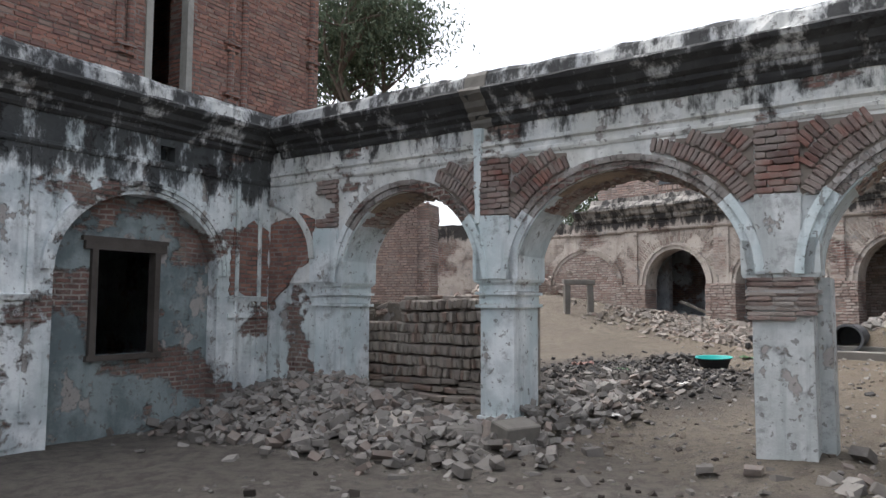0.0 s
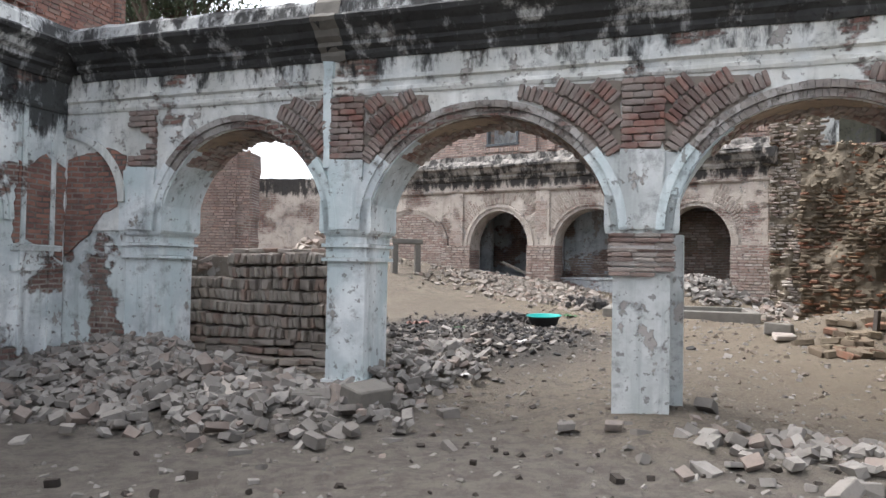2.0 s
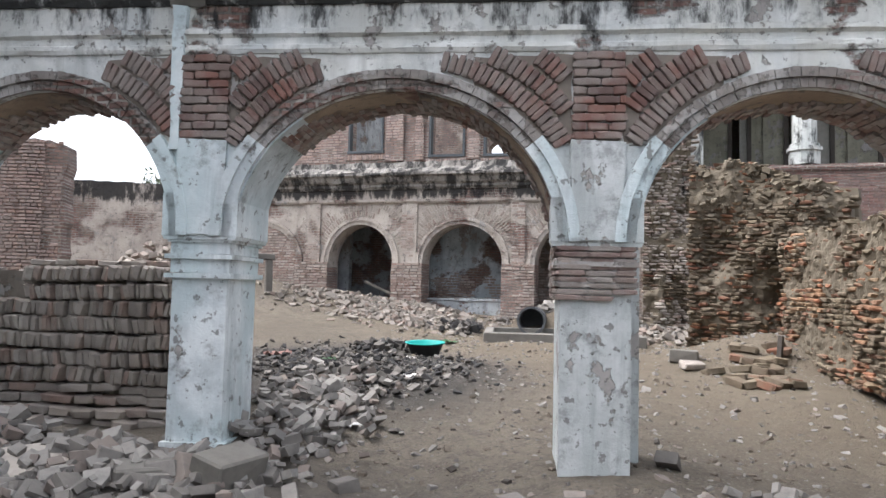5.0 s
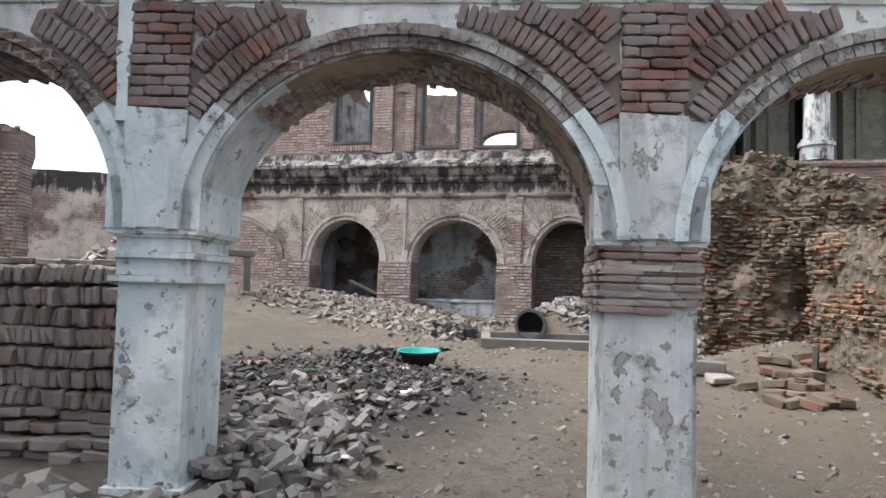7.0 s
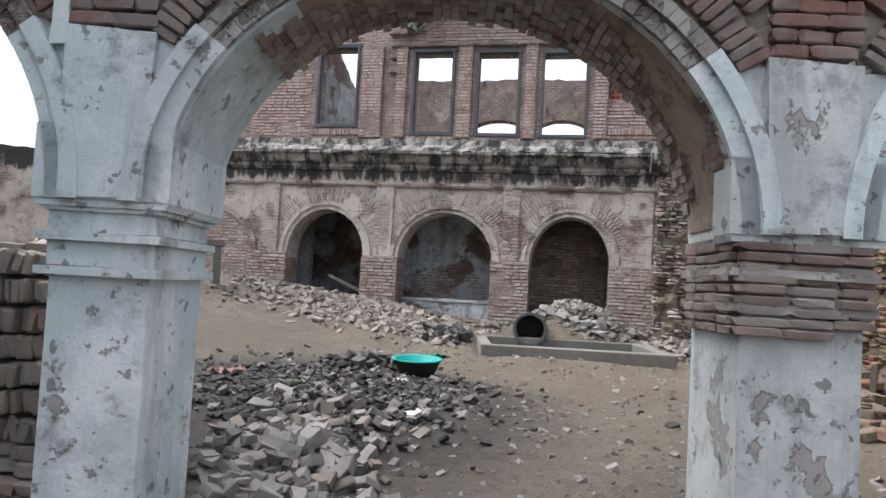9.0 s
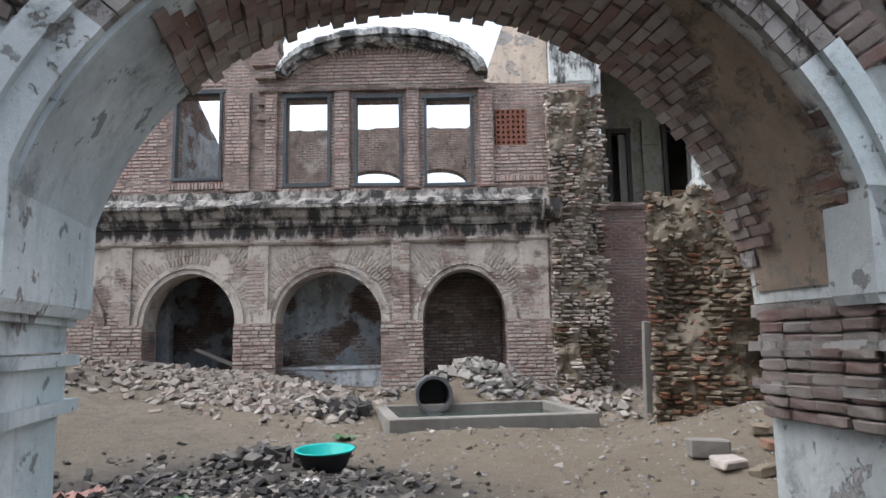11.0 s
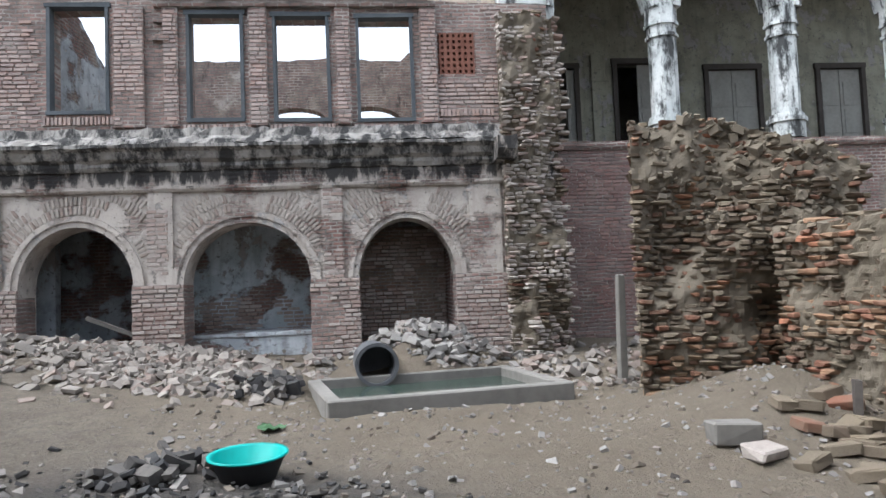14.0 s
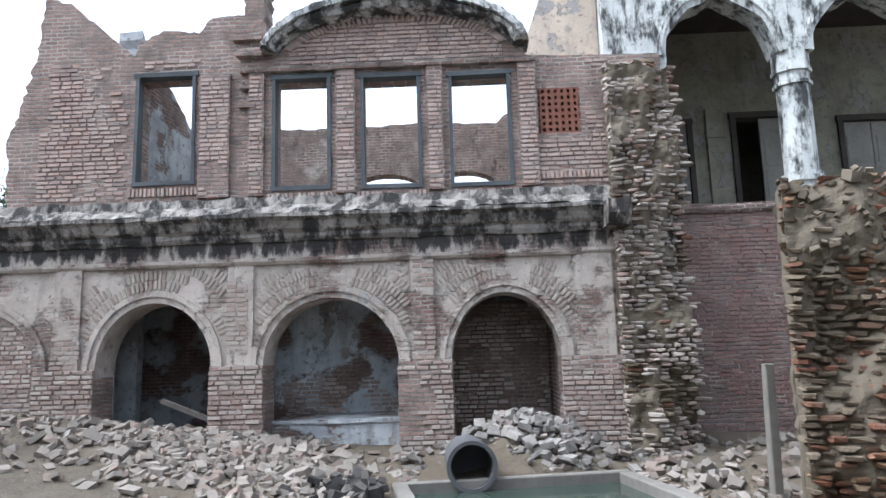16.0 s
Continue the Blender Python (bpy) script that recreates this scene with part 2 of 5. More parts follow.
M_DULLBRICK = brick_mat("dull_red_brick", ((0.209, 0.121, 0.105), (0.176, 0.110, 0.097), (0.242, 0.149, 0.127), (0.154, 0.108, 0.097)), (0.220, 0.182, 0.165), 0.45)
M_TOWERBRICK = brick_mat("tower_brick", ((0.29, 0.15, 0.115), (0.23, 0.125, 0.1), (0.33, 0.18, 0.14), (0.18, 0.105, 0.09), (0.27, 0.19, 0.155)), (0.26, 0.2, 0.17), 0.35)
M_MORTAR = aged_wall("earth_mortar", (0.22, 0.19, 0.16), (0.17, 0.145, 0.12), RED_A, RED_B, 0.1, 0.02, 0.7)


def plain(name, c, rough=0.8, var=0.4, scale=9.0, metal=0.0, bump=0.004):
    k = Nodes(name)
    v = k.coords()
    a = k.noise(v, scale, 6, 0.65)
    b = k.noise(v, scale / 6, 3, 0.5)
    col = k.mix(k.math("MULTIPLY", k.step(a, 0.35, 0.75), var), c, tuple(x * 0.5 for x in c))
    col = k.mix(k.math("MULTIPLY", k.step(b, 0.4, 0.7), var), col, tuple(min(1, x * 1.25 + 0.02) for x in c))
    k.bump(a, bump, 0.6)
    k.b.inputs["Metallic"].default_value = metal
    return k.done(col, rough)


M_WOODGREY = plain("weathered_grey_blue_wood", (0.076, 0.085, 0.091), 0.8, 0.5, 14)
M_WOODDARK = plain("dark_old_wood", (0.07, 0.06, 0.052), 0.8, 0.5, 14)
M_WOODPALE = plain("faded_painted_wood", (0.3, 0.29, 0.26), 0.75, 0.4, 12)
M_CONC = plain("trough_cement", (0.157, 0.146, 0.129), 0.9, 0.5, 8)
M_TEAL = plain("teal_plastic", (0.012, 0.27, 0.24), 0.45, 0.25, 10, bump=0.001)
M_BLACKRUB = plain("black_rubber", (0.03, 0.03, 0.032), 0.7, 0.4, 10)
M_PIPE = plain("grey_clay_pipe", (0.085, 0.085, 0.088), 0.7, 0.4, 8)
M_CLOD = plain("earth_clod", (0.12, 0.1, 0.078), 1.0, 0.5, 14, bump=0.02)
M_CORE = plain("crumbling_earth_core", (0.125, 0.104, 0.076), 1.0, 0.5, 6, bump=0.04)
M_TERRA = plain("terracotta_lattice", (0.180, 0.078, 0.054), 0.9, 0.4, 12)
M_DUNG = plain("dark_dung", (0.045, 0.038, 0.032), 1.0, 0.5, 20, bump=0.02)
M_BARK = plain("bark", (0.09, 0.07, 0.055), 0.95, 0.5, 8, bump=0.02)
M_ASH = brick_mat("ash_and_charred_scraps", ((0.035, 0.033, 0.033), (0.06, 0.055, 0.05), (0.1, 0.09, 0.08), (0.03, 0.03, 0.03), (0.2, 0.18, 0.16)), (0.08, 0.075, 0.07), 0.4)
M_LEAF = brick_mat("leaves", ((0.075, 0.1, 0.06), (0.1, 0.12, 0.075), (0.06, 0.085, 0.055)), (0.12, 0.13, 0.09), 0.4)


def ground_mat():
    k = Nodes("trodden_earth")
    v = k.put("NewGeometry").outputs["Position"]
    a = k.noise(v, 0.55, 6, 0.6)
    b = k.noise(v, 6, 8, 0.7)
    c = k.noise(v, 38, 6, 0.7)
    col = k.mix(k.step(a, 0.35, 0.65), (0.131, 0.110, 0.085), (0.174, 0.148, 0.117))
    col = k.mix(k.math("MULTIPLY", k.step(b, 0.46, 0.6), 0.65), col, (0.105, 0.09, 0.073))
    col = k.mix(k.math("MULTIPLY", k.step(c, 0.5, 0.72), 0.5), col, (0.28, 0.25, 0.205))
    fleck = k.noise(v, 16, 5, 0.75)
    col = k.mix(k.math("MULTIPLY", k.step(fleck, 0.56, 0.64), 0.7), col, (0.075, 0.065, 0.055))
    chips = k.put("TexVoronoi", Scale=17.0)
    k.tie(v, chips.inputs["Vector"])
    chip = k.math("MULTIPLY", k.step(chips.outputs["Distance"], 0.26, 0.18), k.step(k.noise(v, 2.2, 3), 0.42, 0.6))
    col = k.mix(k.math("MULTIPLY", chip, 0.7), col, k.mix(c, (0.11, 0.097, 0.085), (0.26, 0.235, 0.205)))
    # the open yard before the arcade is trodden darker with dung and mud
    sep = k.put("SeparateXYZ")
    k.tie(v, sep.inputs[0])
    w = k.math("ADD", k.math("MULTIPLY", sep.outputs[0], 0.75), k.math("MULTIPLY", sep.outputs[1], 0.66))
    w = k.math("ADD", w, k.math("MULTIPLY", a, 1.6))
    mud = k.math("MULTIPLY", k.step(w, 7.3, 5.6), 0.75)
    col = k.mix(mud, col, k.mix(k.step(b, 0.35, 0.65), (0.155, 0.14, 0.124), (0.09, 0.082, 0.074)))
    sand = k.step(k.math("ADD", sep.outputs[0], k.math("MULTIPLY", a, 2.0)), 4.6, 7.2)
    col = k.mix(k.math("MULTIPLY", sand, 0.6), col, k.mix(fleck, (0.126, 0.101, 0.071), (0.176, 0.142, 0.102)))
    # burnt patch by the basin
    d = k.put("VectorMath")
    d.operation = "DISTANCE"
    flat = k.put("VectorMath")
    flat.operation = "MULTIPLY"
    flat.inputs[1].default_value = (1, 1, 0)
    k.tie(v, flat.inputs[0])
    k.tie(flat.outputs[0], d.inputs[0])
    d.inputs[1].default_value = (2.8, 10.6, 0)
    r = k.math("ADD", d.outputs["Value"], k.math("MULTIPLY", b, 2.0))
    col = k.mix(k.math("MULTIPLY", k.step(r, 3.7, 2.6), 0.88), col, (0.055, 0.05, 0.045))
    h = k.math("ADD", b, k.math("ADD", k.math("MULTIPLY", c, 0.5), k.math("MULTIPLY", chip, 0.35)))
    k.bump(k.math("ADD", h, k.math("MULTIPLY", fleck, 0.5)), 0.07, 1.0)
    return k.done(col, 0.97)


M_GROUND = ground_mat()


def water_mat():
    k = Nodes("murky_water")
    k.bump(k.noise(k.coords(), 6, 3), 0.004, 0.4)
    m = k.done((0.03, 0.045, 0.035), 0.08)
    k.b.inputs["Specular IOR Level"].default_value = 0.5
    return m


M_WATER = water_mat()

# ---- mesh helpers ----
rnd = random.Random(7)


def finish(name, bm, mats, m=None, parent=None, smooth=False):
    bmesh.ops.recalc_face_normals(bm, faces=bm.faces)
    me = bpy.data.meshes.new(name)
    bm.to_mesh(me)
    bm.free()
    for x in mats if isinstance(mats, (list, tuple)) else [mats]:
        me.materials.append(x)
    if smooth:
        me.shade_smooth()
    ob = new(name, me)
    if parent is not None:
        ob.parent = parent
        if m is not None:
            ob.matrix_basis = m
    elif m is not None:
        ob.matrix_basis = m
    return ob


def loop_edges(bm, pts, w):
    vs = [bm.verts.new((x, w, z)) for x, z in pts]
    return [bm.edges.new((vs[i], vs[(i + 1) % len(vs)])) for i in range(len(vs))]


def prism(outer, holes, w0, w1, bm=None):
    """A wall between the depths w0 and w1, outlined in x and z, with holes through it."""
    out = bm or bmesh.new()
    b = bmesh.new()
    edges = loop_edges(b, outer, w0)
    for hole in holes:
        edges += loop_edges(b, hole, w0)
    bmesh.ops.triangle_fill(b, use_beauty=True, use_dissolve=False, edges=edges)
    got = bmesh.ops.extrude_face_region(b, geom=list(b.faces))
    bmesh.ops.translate(b, vec=(0, w1 - w0, 0), verts=[g for g in got["geom"] if isinstance(g, bmesh.types.BMVert)])
    bmesh.ops.recalc_face_normals(b, faces=b.faces)
    me = bpy.data.meshes.new("tmp")
    b.to_mesh(me)
    b.free()
    out.from_mesh(me)
    bpy.data.meshes.remove(me)
    return out


def sweep(bm, prof, x0, x1, step=0.25, wear=0.0):
    """A moulding: a profile in (depth, height), run from x0 to x1, worn unevenly."""
    n = max(1, int(abs(x1 - x0) / step))
    rows = []
    for i in range(n + 1):
        x = x0 + (x1 - x0) * i / n
        rows.append([bm.verts.new((x, y + rnd.uniform(-wear, wear), z + rnd.uniform(-wear, wear))) for y, z in prof])
    c = len(prof)
    for a, b in zip(rows, rows[1:]):
        for j in range(c):
            bm.faces.new((a[j], a[(j + 1) % c], b[(j + 1) % c], b[j]))
    bm.faces.new(rows[0])
    bm.faces.new(rows[-1])


def box(bm, x0, x1, y0, y1, z0, z1, j=0.0, m=None):
    p = [Vector((x + rnd.uniform(-j, j), y + rnd.uniform(-j, j), z + rnd.uniform(-j, j))) for z in (z0, z1) for y in (y0, y1) for x in (x0, x1)]
    vs = [bm.verts.new(m @ q if m else q) for q in p]
    for f in ((0, 2, 3, 1), (4, 5, 7, 6), (0, 1, 5, 4), (2, 6, 7, 3), (0, 4, 6, 2), (1, 3, 7, 5)):
        bm.faces.new([vs[i] for i in f])
    return vs


def arch_pts(x0, x1, z0, zs, zc, n=24, pointed=0.0):
    """The outline of an arched opening, from the left foot over the crown to the right foot."""
    c, a, b = (x0 + x1) / 2, (x1 - x0) / 2, zc - zs
    return [(x0, z0)] + [(c - a * math.cos(math.pi * i / n), zs + b * math.sin(math.pi * i / n)) for i in range(n + 1)] + [(x1, z0)]


def archivolt(bm, x0, x1, zs, zc, r0, r1, w0, w1, n=28, a0=0.0, a1=math.pi):
    """A band round an arch, from r0 to r1 outside its opening."""
    c, a, b = (x0 + x1) / 2, (x1 - x0) / 2, zc - zs
    rows = []
    for i in range(n + 1):
        t = a0 + (a1 - a0) * i / n
        co, si = -math.cos(t), math.sin(t)
        rows.append([bm.verts.new((c + (a + r) * co, w, zs + (b + r) * si)) for r, w in ((r0, w0), (r1, w0), (r1, w1), (r0, w1))])
    for p, q in zip(rows, rows[1:]):
        for j in range(4):
            bm.faces.new((p[j], p[(j + 1) % 4], q[(j + 1) % 4], q[j]))
    bm.faces.new(rows[0])
    bm.faces.new(rows[-1])


def ragged(pts, amount, step=0.09):
    """Breaks an outline up, course by course."""
    out = []
    for (x0, z0), (x1, z1) in zip(pts, pts[1:]):
        n = max(1, int(math.hypot(x1 - x0, z1 - z0) / step))
        for i in range(n):
            out.append((x0 + (x1 - x0) * i / n + rnd.uniform(-amount, amount), z0 + (z1 - z0) * i / n + rnd.uniform(-amount, amount) * 0.6))
    return out + [pts[-1]]


def rect(x0, x1, z0, z1):
    return [(x0, z0), (x1, z0), (x1, z1), (x0, z1)]


def structure(ob, label, cat):
    return tagged(ob, label, cat, kind="structure")


# ---- ground ----
IA, IB = FA.inverted(), FB.inverted()


def smooth(x, lo, hi):
    t = min(1, max(0, (x - lo) / (hi - lo)))
    return t * t * (3 - 2 * t)


def mound(x, y, cx, cy, rx, ry, h, turn=0.0):
    a = radians(turn)
    dx, dy = x - cx, y - cy
    u, v = dx * math.cos(a) + dy * math.sin(a), -dx * math.sin(a) + dy * math.cos(a)
    return h * math.exp(-((u / rx) ** 2 + (v / ry) ** 2))


TROUGH = pose(6.0, 12.5, 0.42, 0, 0, -34)
TROUGH_INV = TROUGH.inverted()


def ground_z(x, y):
    p = IA @ Vector((x, y, 0))
    w = p.y
    z = 0.13 * min(max(w, 0), 3.2) + 0.02 * min(max(w - 3.2, 0), 4) + 0.09 * min(max(w - 7.2, 0), 4)
    z += mound(x, y, 6.9, 11.6, 1.6, 0.5, 0.1, -34)
    z += mound(x, y, 3.5, 14.5, 2.2, 2.0, 0.14) + mound(x, y, 6.9, 9.1, 1.0, 1.2, 0.1)
    q = FA @ Vector((-6.2, -0.15, 0))
    z += mound(x, y, q.x, q.y, 1.7, 0.85, 0.5, -34)
    q = FA @ Vector((-3.7, 1.2, 0))
    z += mound(x, y, q.x, q.y, 0.6, 1.5, 0.28, -34)
    q = FB @ Vector((-7.6, -0.7, 0))
    z += mound(x, y, q.x, q.y, 1.8, 1.0, 0.22, -45)
    q = FB @ Vector((-3.4, -0.5, 0))
    z += mound(x, y, q.x, q.y, 0.85, 0.6, 0.52, -45)
    z += mound(x, y, 8.7, 9.0, 1.35, 1.1, 0.42)
    z += mound(x, y, 2.3, 19.2, 3.2, 2.8, 0.95)
    q = FA @ Vector((0.6, -0.9, 0))
    z += mound(x, y, q.x, q.y, 1.2, 0.6, 0.12, -34)
    q = FA @ Vector((-0.8, 0.1, 0))
    z += mound(x, y, q.x, q.y, 1.0, 0.9, 0.17, -34)
    t = TROUGH_INV @ Vector((x, y, 0))
    z -= 0.45 * smooth(min(t.x, 2.7 - t.x, t.y, 2.0 - t.y), 0.02, 0.14)
    near = 1 - smooth(math.hypot(x - 3, y - 9), 20, 60)
    z += near * 0.05 * noise.noise(Vector((x * 0.7, y * 0.7, 0)))
    z += near * 0.03 * noise.noise(Vector((x * 3.1, y * 3.1, 4)))
    return z


def axis(c0, c1, step, far):
    inner = [c0 + i * step for i in range(int((c1 - c0) / step) + 1)]
    out, d, x = [], step, 0.0
    while x < far:
        d *= 1.35
        x += d
        out.append(x)
    return [c0 - o for o in reversed(out)] + inner + [inner[-1] + o for o in out]


def build_ground():
    xs, ys = axis(-7, 13, 0.11, 700), axis(2, 21, 0.11, 700)
    vs = [(x, y, ground_z(x, y)) for y in ys for x in xs]
    nx = len(xs)
    fs = [(j * nx + i, j * nx + i + 1, (j + 1) * nx + i + 1, (j + 1) * nx + i) for j in range(len(ys) - 1) for i in range(nx - 1)]
    me = bpy.data.meshes.new("ground")
    me.from_pydata(vs, [], fs)
    me.materials.append(M_GROUND)
    me.shade_smooth()
    structure(new("ground", me), "trodden dusty earth strewn with debris", "ground")


build_ground()

# ---- the arcade ----
PIERS = [(-6.66, -6.17), (-4.11, -3.64), (-1.27, -0.73), (1.57, 2.08)]
SPRING, CROWN, THICK = 1.77, 2.86, 0.62
SPANS = [(PIERS[i][1], PIERS[i + 1][0]) for i in range(3)]
ARC_END = 7.0


def build_arcade():
    outer = [(-8.3, SPRING), (-8.3, 3.6), (ARC_END, 3.6), (ARC_END, -0.6), (PIERS[3][0], -0.6), (PIERS[3][0], SPRING)]
    for (x0, x1) in reversed(SPANS):
        outer += list(reversed(arch_pts(x0, x1, SPRING, SPRING, CROWN)[1:-1]))
    outer.append((PIERS[0][0], SPRING))
    wall = finish("wall_arcade", prism(outer, [], 0, THICK), M_ARC, FA)
    structure(wall, "long arcaded wall, flaking limewash over red brick", "wall")
    # closed bay by the corner
    finish("bay", prism(rect(-8.3, PIERS[0][0] + 0.02, -0.6, SPRING), [], 0.02, THICK - 0.02), M_LEFT, parent=wall)
    bm = bmesh.new()
    archivolt(bm, -8.45, -6.72, 2.1, 2.86, 0.0, 0.08, -0.05, 0.02, a0=math.pi / 2 + 0.1)
    finish("blind_arch_moulding", bm, M_ARC, parent=wall)
    # plaster fallen off in the corner
    bare = [(-7.5, 1.5), (-7.15, 1.72), (-6.95, 1.98), (-6.75, 2.05), (-6.68, 2.35), (-6.64, 2.62), (-6.9, 2.72), (-7.2, 2.66), (-7.5, 2.6), (-7.5, 1.5)]
    finish("bare_brick", prism(ragged(bare, 0.02, 0.07)[:-1], [], -0.014, 0.03), M_TOWER, parent=wall)
    # piers: shaft, two bands, cap block
    for i, (x0, x1) in enumerate(PIERS):
        bm = bmesh.new()
        box(bm, x0 + 0.025, x1 - 0.025, 0.02, THICK - 0.02, -0.6, 1.46)
        for k in range(3 if i == 1 else 0):
            h = 0.24 - 0.07 * k + rnd.uniform(-0.02, 0.02)
            g = 0.012 + 0.012 * k
            box(bm, x0 - g, x1 + g, -g, THICK + g, -0.6, h, 0.012)
        if i == 2:
            # wider engaged half at the back
            box(bm, x1 - 0.03, x1 + 0.09, 0.32, THICK - 0.01, -0.6, 1.74, 0.006)
        finish("pier_shaft", bm, M_PIERGREY if i == 2 else M_PIER, parent=wall)
        bm = bmesh.new()
        for z0, z1, g in ((1.46, 1.495, 0.02), (1.495, 1.6, -0.012), (1.6, 1.635, 0.022), (1.635, 1.72, -0.01), (1.72, SPRING, 0.012)):
            box(bm, x0 - g, x1 + g, -g, THICK + g, z0, z1, 0.004)
        finish("pier_capital", bm, M_ARCHBAND if i == 2 else M_PIER, parent=wall)
        # cap block flares up into the arches
        bm = bmesh.new()
        zt = 2.45
        prism([(x0 + 0.005, SPRING), (x1 - 0.005, SPRING), (x1 - 0.005, 2.1), (x1 + 0.06, zt), (x0 - 0.06, zt), (x0 + 0.005, 2.1)], [], -0.012, 0.1, bm)
        g = 0.05
        back = 0.16 if i == 2 else THICK + 0.02
        prism([(x0 - g, SPRING), (x1 + g, SPRING), (x1 + g, 2.08), (x0 - g, 2.08)], [], -0.03, back, bm)
        prism([(x0 - g + 0.015, SPRING - 0.03), (x1 + g - 0.015, SPRING - 0.03), (x1 + g, SPRING), (x0 - g, SPRING)], [], -0.022, back - 0.008, bm)
        c = (x0 + x1) / 2
        prism(ragged([(c - 0.17, SPRING + 0.01), (c + 0.17, SPRING + 0.01), (c + 0.19, zt + 0.02), (c - 0.19, zt + 0.04)], 0.004), [], -0.046, -0.012, bm)
        finish("pier_cap_block", bm, M_PIERGREY if i == 2 else M_PIER, parent=wall)
    for (x0, x1) in SPANS:
        bm = bmesh.new()
        low = math.asin(0.6)
        for a0, a1 in ((0.0, low), (math.pi - low, math.pi)):
            archivolt(bm, x0, x1, SPRING, CROWN, 0.0, 0.075, -0.03, 0.06, 10, a0, a1)
            archivolt(bm, x0, x1, SPRING, CROWN, 0.075, 0.15, -0.055, 0.06, 10, a0, a1)
        finish("arch_foot_moulding", bm, M_PIER, parent=wall)
        bm = bmesh.new()
        # above, a worn band of brick on edge
        n = 40
        for i in range(n):
            t = low + (math.pi - 2 * low) * i / n
            g = rnd.uniform(-0.008, 0.004)
            archivolt(bm, x0, x1, SPRING, CROWN, 0.0, 0.07 + g, -0.025 + g, 0.06, 1, t, t + (math.pi - 2 * low) / n * 0.93)
            archivolt(bm, x0, x1, SPRING, CROWN, 0.072, 0.14 + g, -0.05 + g, 0.06, 1, t, t + (math.pi - 2 * low) / n * 0.96)
        for i in range(11, 50):
            t = math.pi * i / 52
            g = rnd.uniform(-0.03, 0.012)
            archivolt(bm, x0, x1, SPRING, CROWN, g, 0.12, THICK - 0.08, THICK + 0.03 + g, 1, t, t + math.pi / 52 * 0.9)
        finish("arch_moulding", bm, M_ARCHBAND, parent=wall)
        bm = bmesh.new()
        archivolt(bm, x0, x1, SPRING, CROWN, -0.012, 0.02, 0.05, THICK - 0.04, 20, 0.92, math.pi - 0.04)
        finish("arch_soffit", bm, M_SOFFIT, parent=wall)
        bm = bmesh.new()
        archivolt(bm, x0, x1, SPRING, CROWN, -0.016, 0.02, 0.0, THICK + 0.012, 12, 0.0, 0.95)
        finish("arch_reveal", bm, M_REVEAL, parent=wall)
        # courses laid bare across the soffit
        bm = bmesh.new()
        n = 84
        for i in range(20, 79):
            t = math.pi * i / n
            edge = 0.3 + 0.16 * math.sin(t * 5 + 1) + rnd.uniform(-0.05, 0.05)
            if t > 2.35:
                edge = 0.5 + rnd.uniform(-0.04, 0.04)
            y = THICK + 0.01
            while y > edge:
                d = rnd.uniform(0.07, 0.13)
                archivolt(bm, x0, x1, SPRING, CROWN, -0.02 - rnd.choice((0.0, 0.006, 0.012, 0.025)), 0.04, y - d * 0.94, y, 1, t, t + math.pi / n * rnd.uniform(0.84, 0.97))
                y -= d
        finish("soffit_bricks", bm, M_PIERBRICK, parent=wall)
    # string course, frieze bands, cornice and parapet
    bm = bmesh.new()
    sweep(bm, [(0.05, 3.13), (-0.015, 3.13), (-0.03, 3.16), (-0.03, 3.19), (-0.012, 3.2), (-0.012, 3.25), (-0.045, 3.27), (-0.045, 3.31), (0.05, 3.31)], -7.5, ARC_END, 0.2, 0.004)
    finish("string_course", bm, M_ARC, parent=wall)
    bm = bmesh.new()
    sweep(bm, [(0.3, 3.5), (-0.02, 3.5), (-0.05, 3.54), (-0.05, 3.58), (-0.11, 3.62), (-0.11, 3.66), (-0.17, 3.7), (-0.2, 3.76), (-0.29, 3.82), (-0.31, 3.86), (-0.28, 3.89), (0.3, 3.9)], -7.3, ARC_END, 0.2, 0.006)
    finish("cornice", bm, M_CORN, parent=wall)
    bm = bmesh.new()
    sweep(bm, [(0.5, 3.89), (-0.2, 3.89), (-0.17, 4.05), (-0.12, 4.1), (0.1, 4.13), (0.5, 4.1)], -7.4, ARC_END, 0.18, 0.014)
    finish("parapet", bm, M_PARA, parent=wall)
    # pale cement repair down the cornice, and a run of lime below it
    bm = bmesh.new()
    sweep(bm, [(0.28, 3.49), (-0.03, 3.49), (-0.06, 3.54), (-0.06, 3.58), (-0.12, 3.62), (-0.12, 3.66), (-0.18, 3.7), (-0.21, 3.76), (-0.3, 3.82), (-0.32, 3.86), (-0.29, 3.895), (-0.215, 3.9), (-0.185, 4.05), (-0.13, 4.115), (0.1, 4.14), (0.28, 4.1)], -4.17, -3.9, 0.06, 0.006)
    finish("cornice_patch", bm, M_CONC, parent=wall)
    bm = prism(ragged([(-4.13, 2.4), (-4.05, 2.4), (-4.03, 3.48), (-4.14, 3.49), (-4.13, 2.4)], 0.012, 0.1), [], -0.05, 0.02)
    finish("lime_run", bm, M_PIER, parent=wall)
    return wall


WALL_A = build_arcade()

# ---- the closed range by the corner ----


LEFT_ARCHES = ((-2.96, -0.86), (-6.0, -3.9), (-9.04, -6.94))


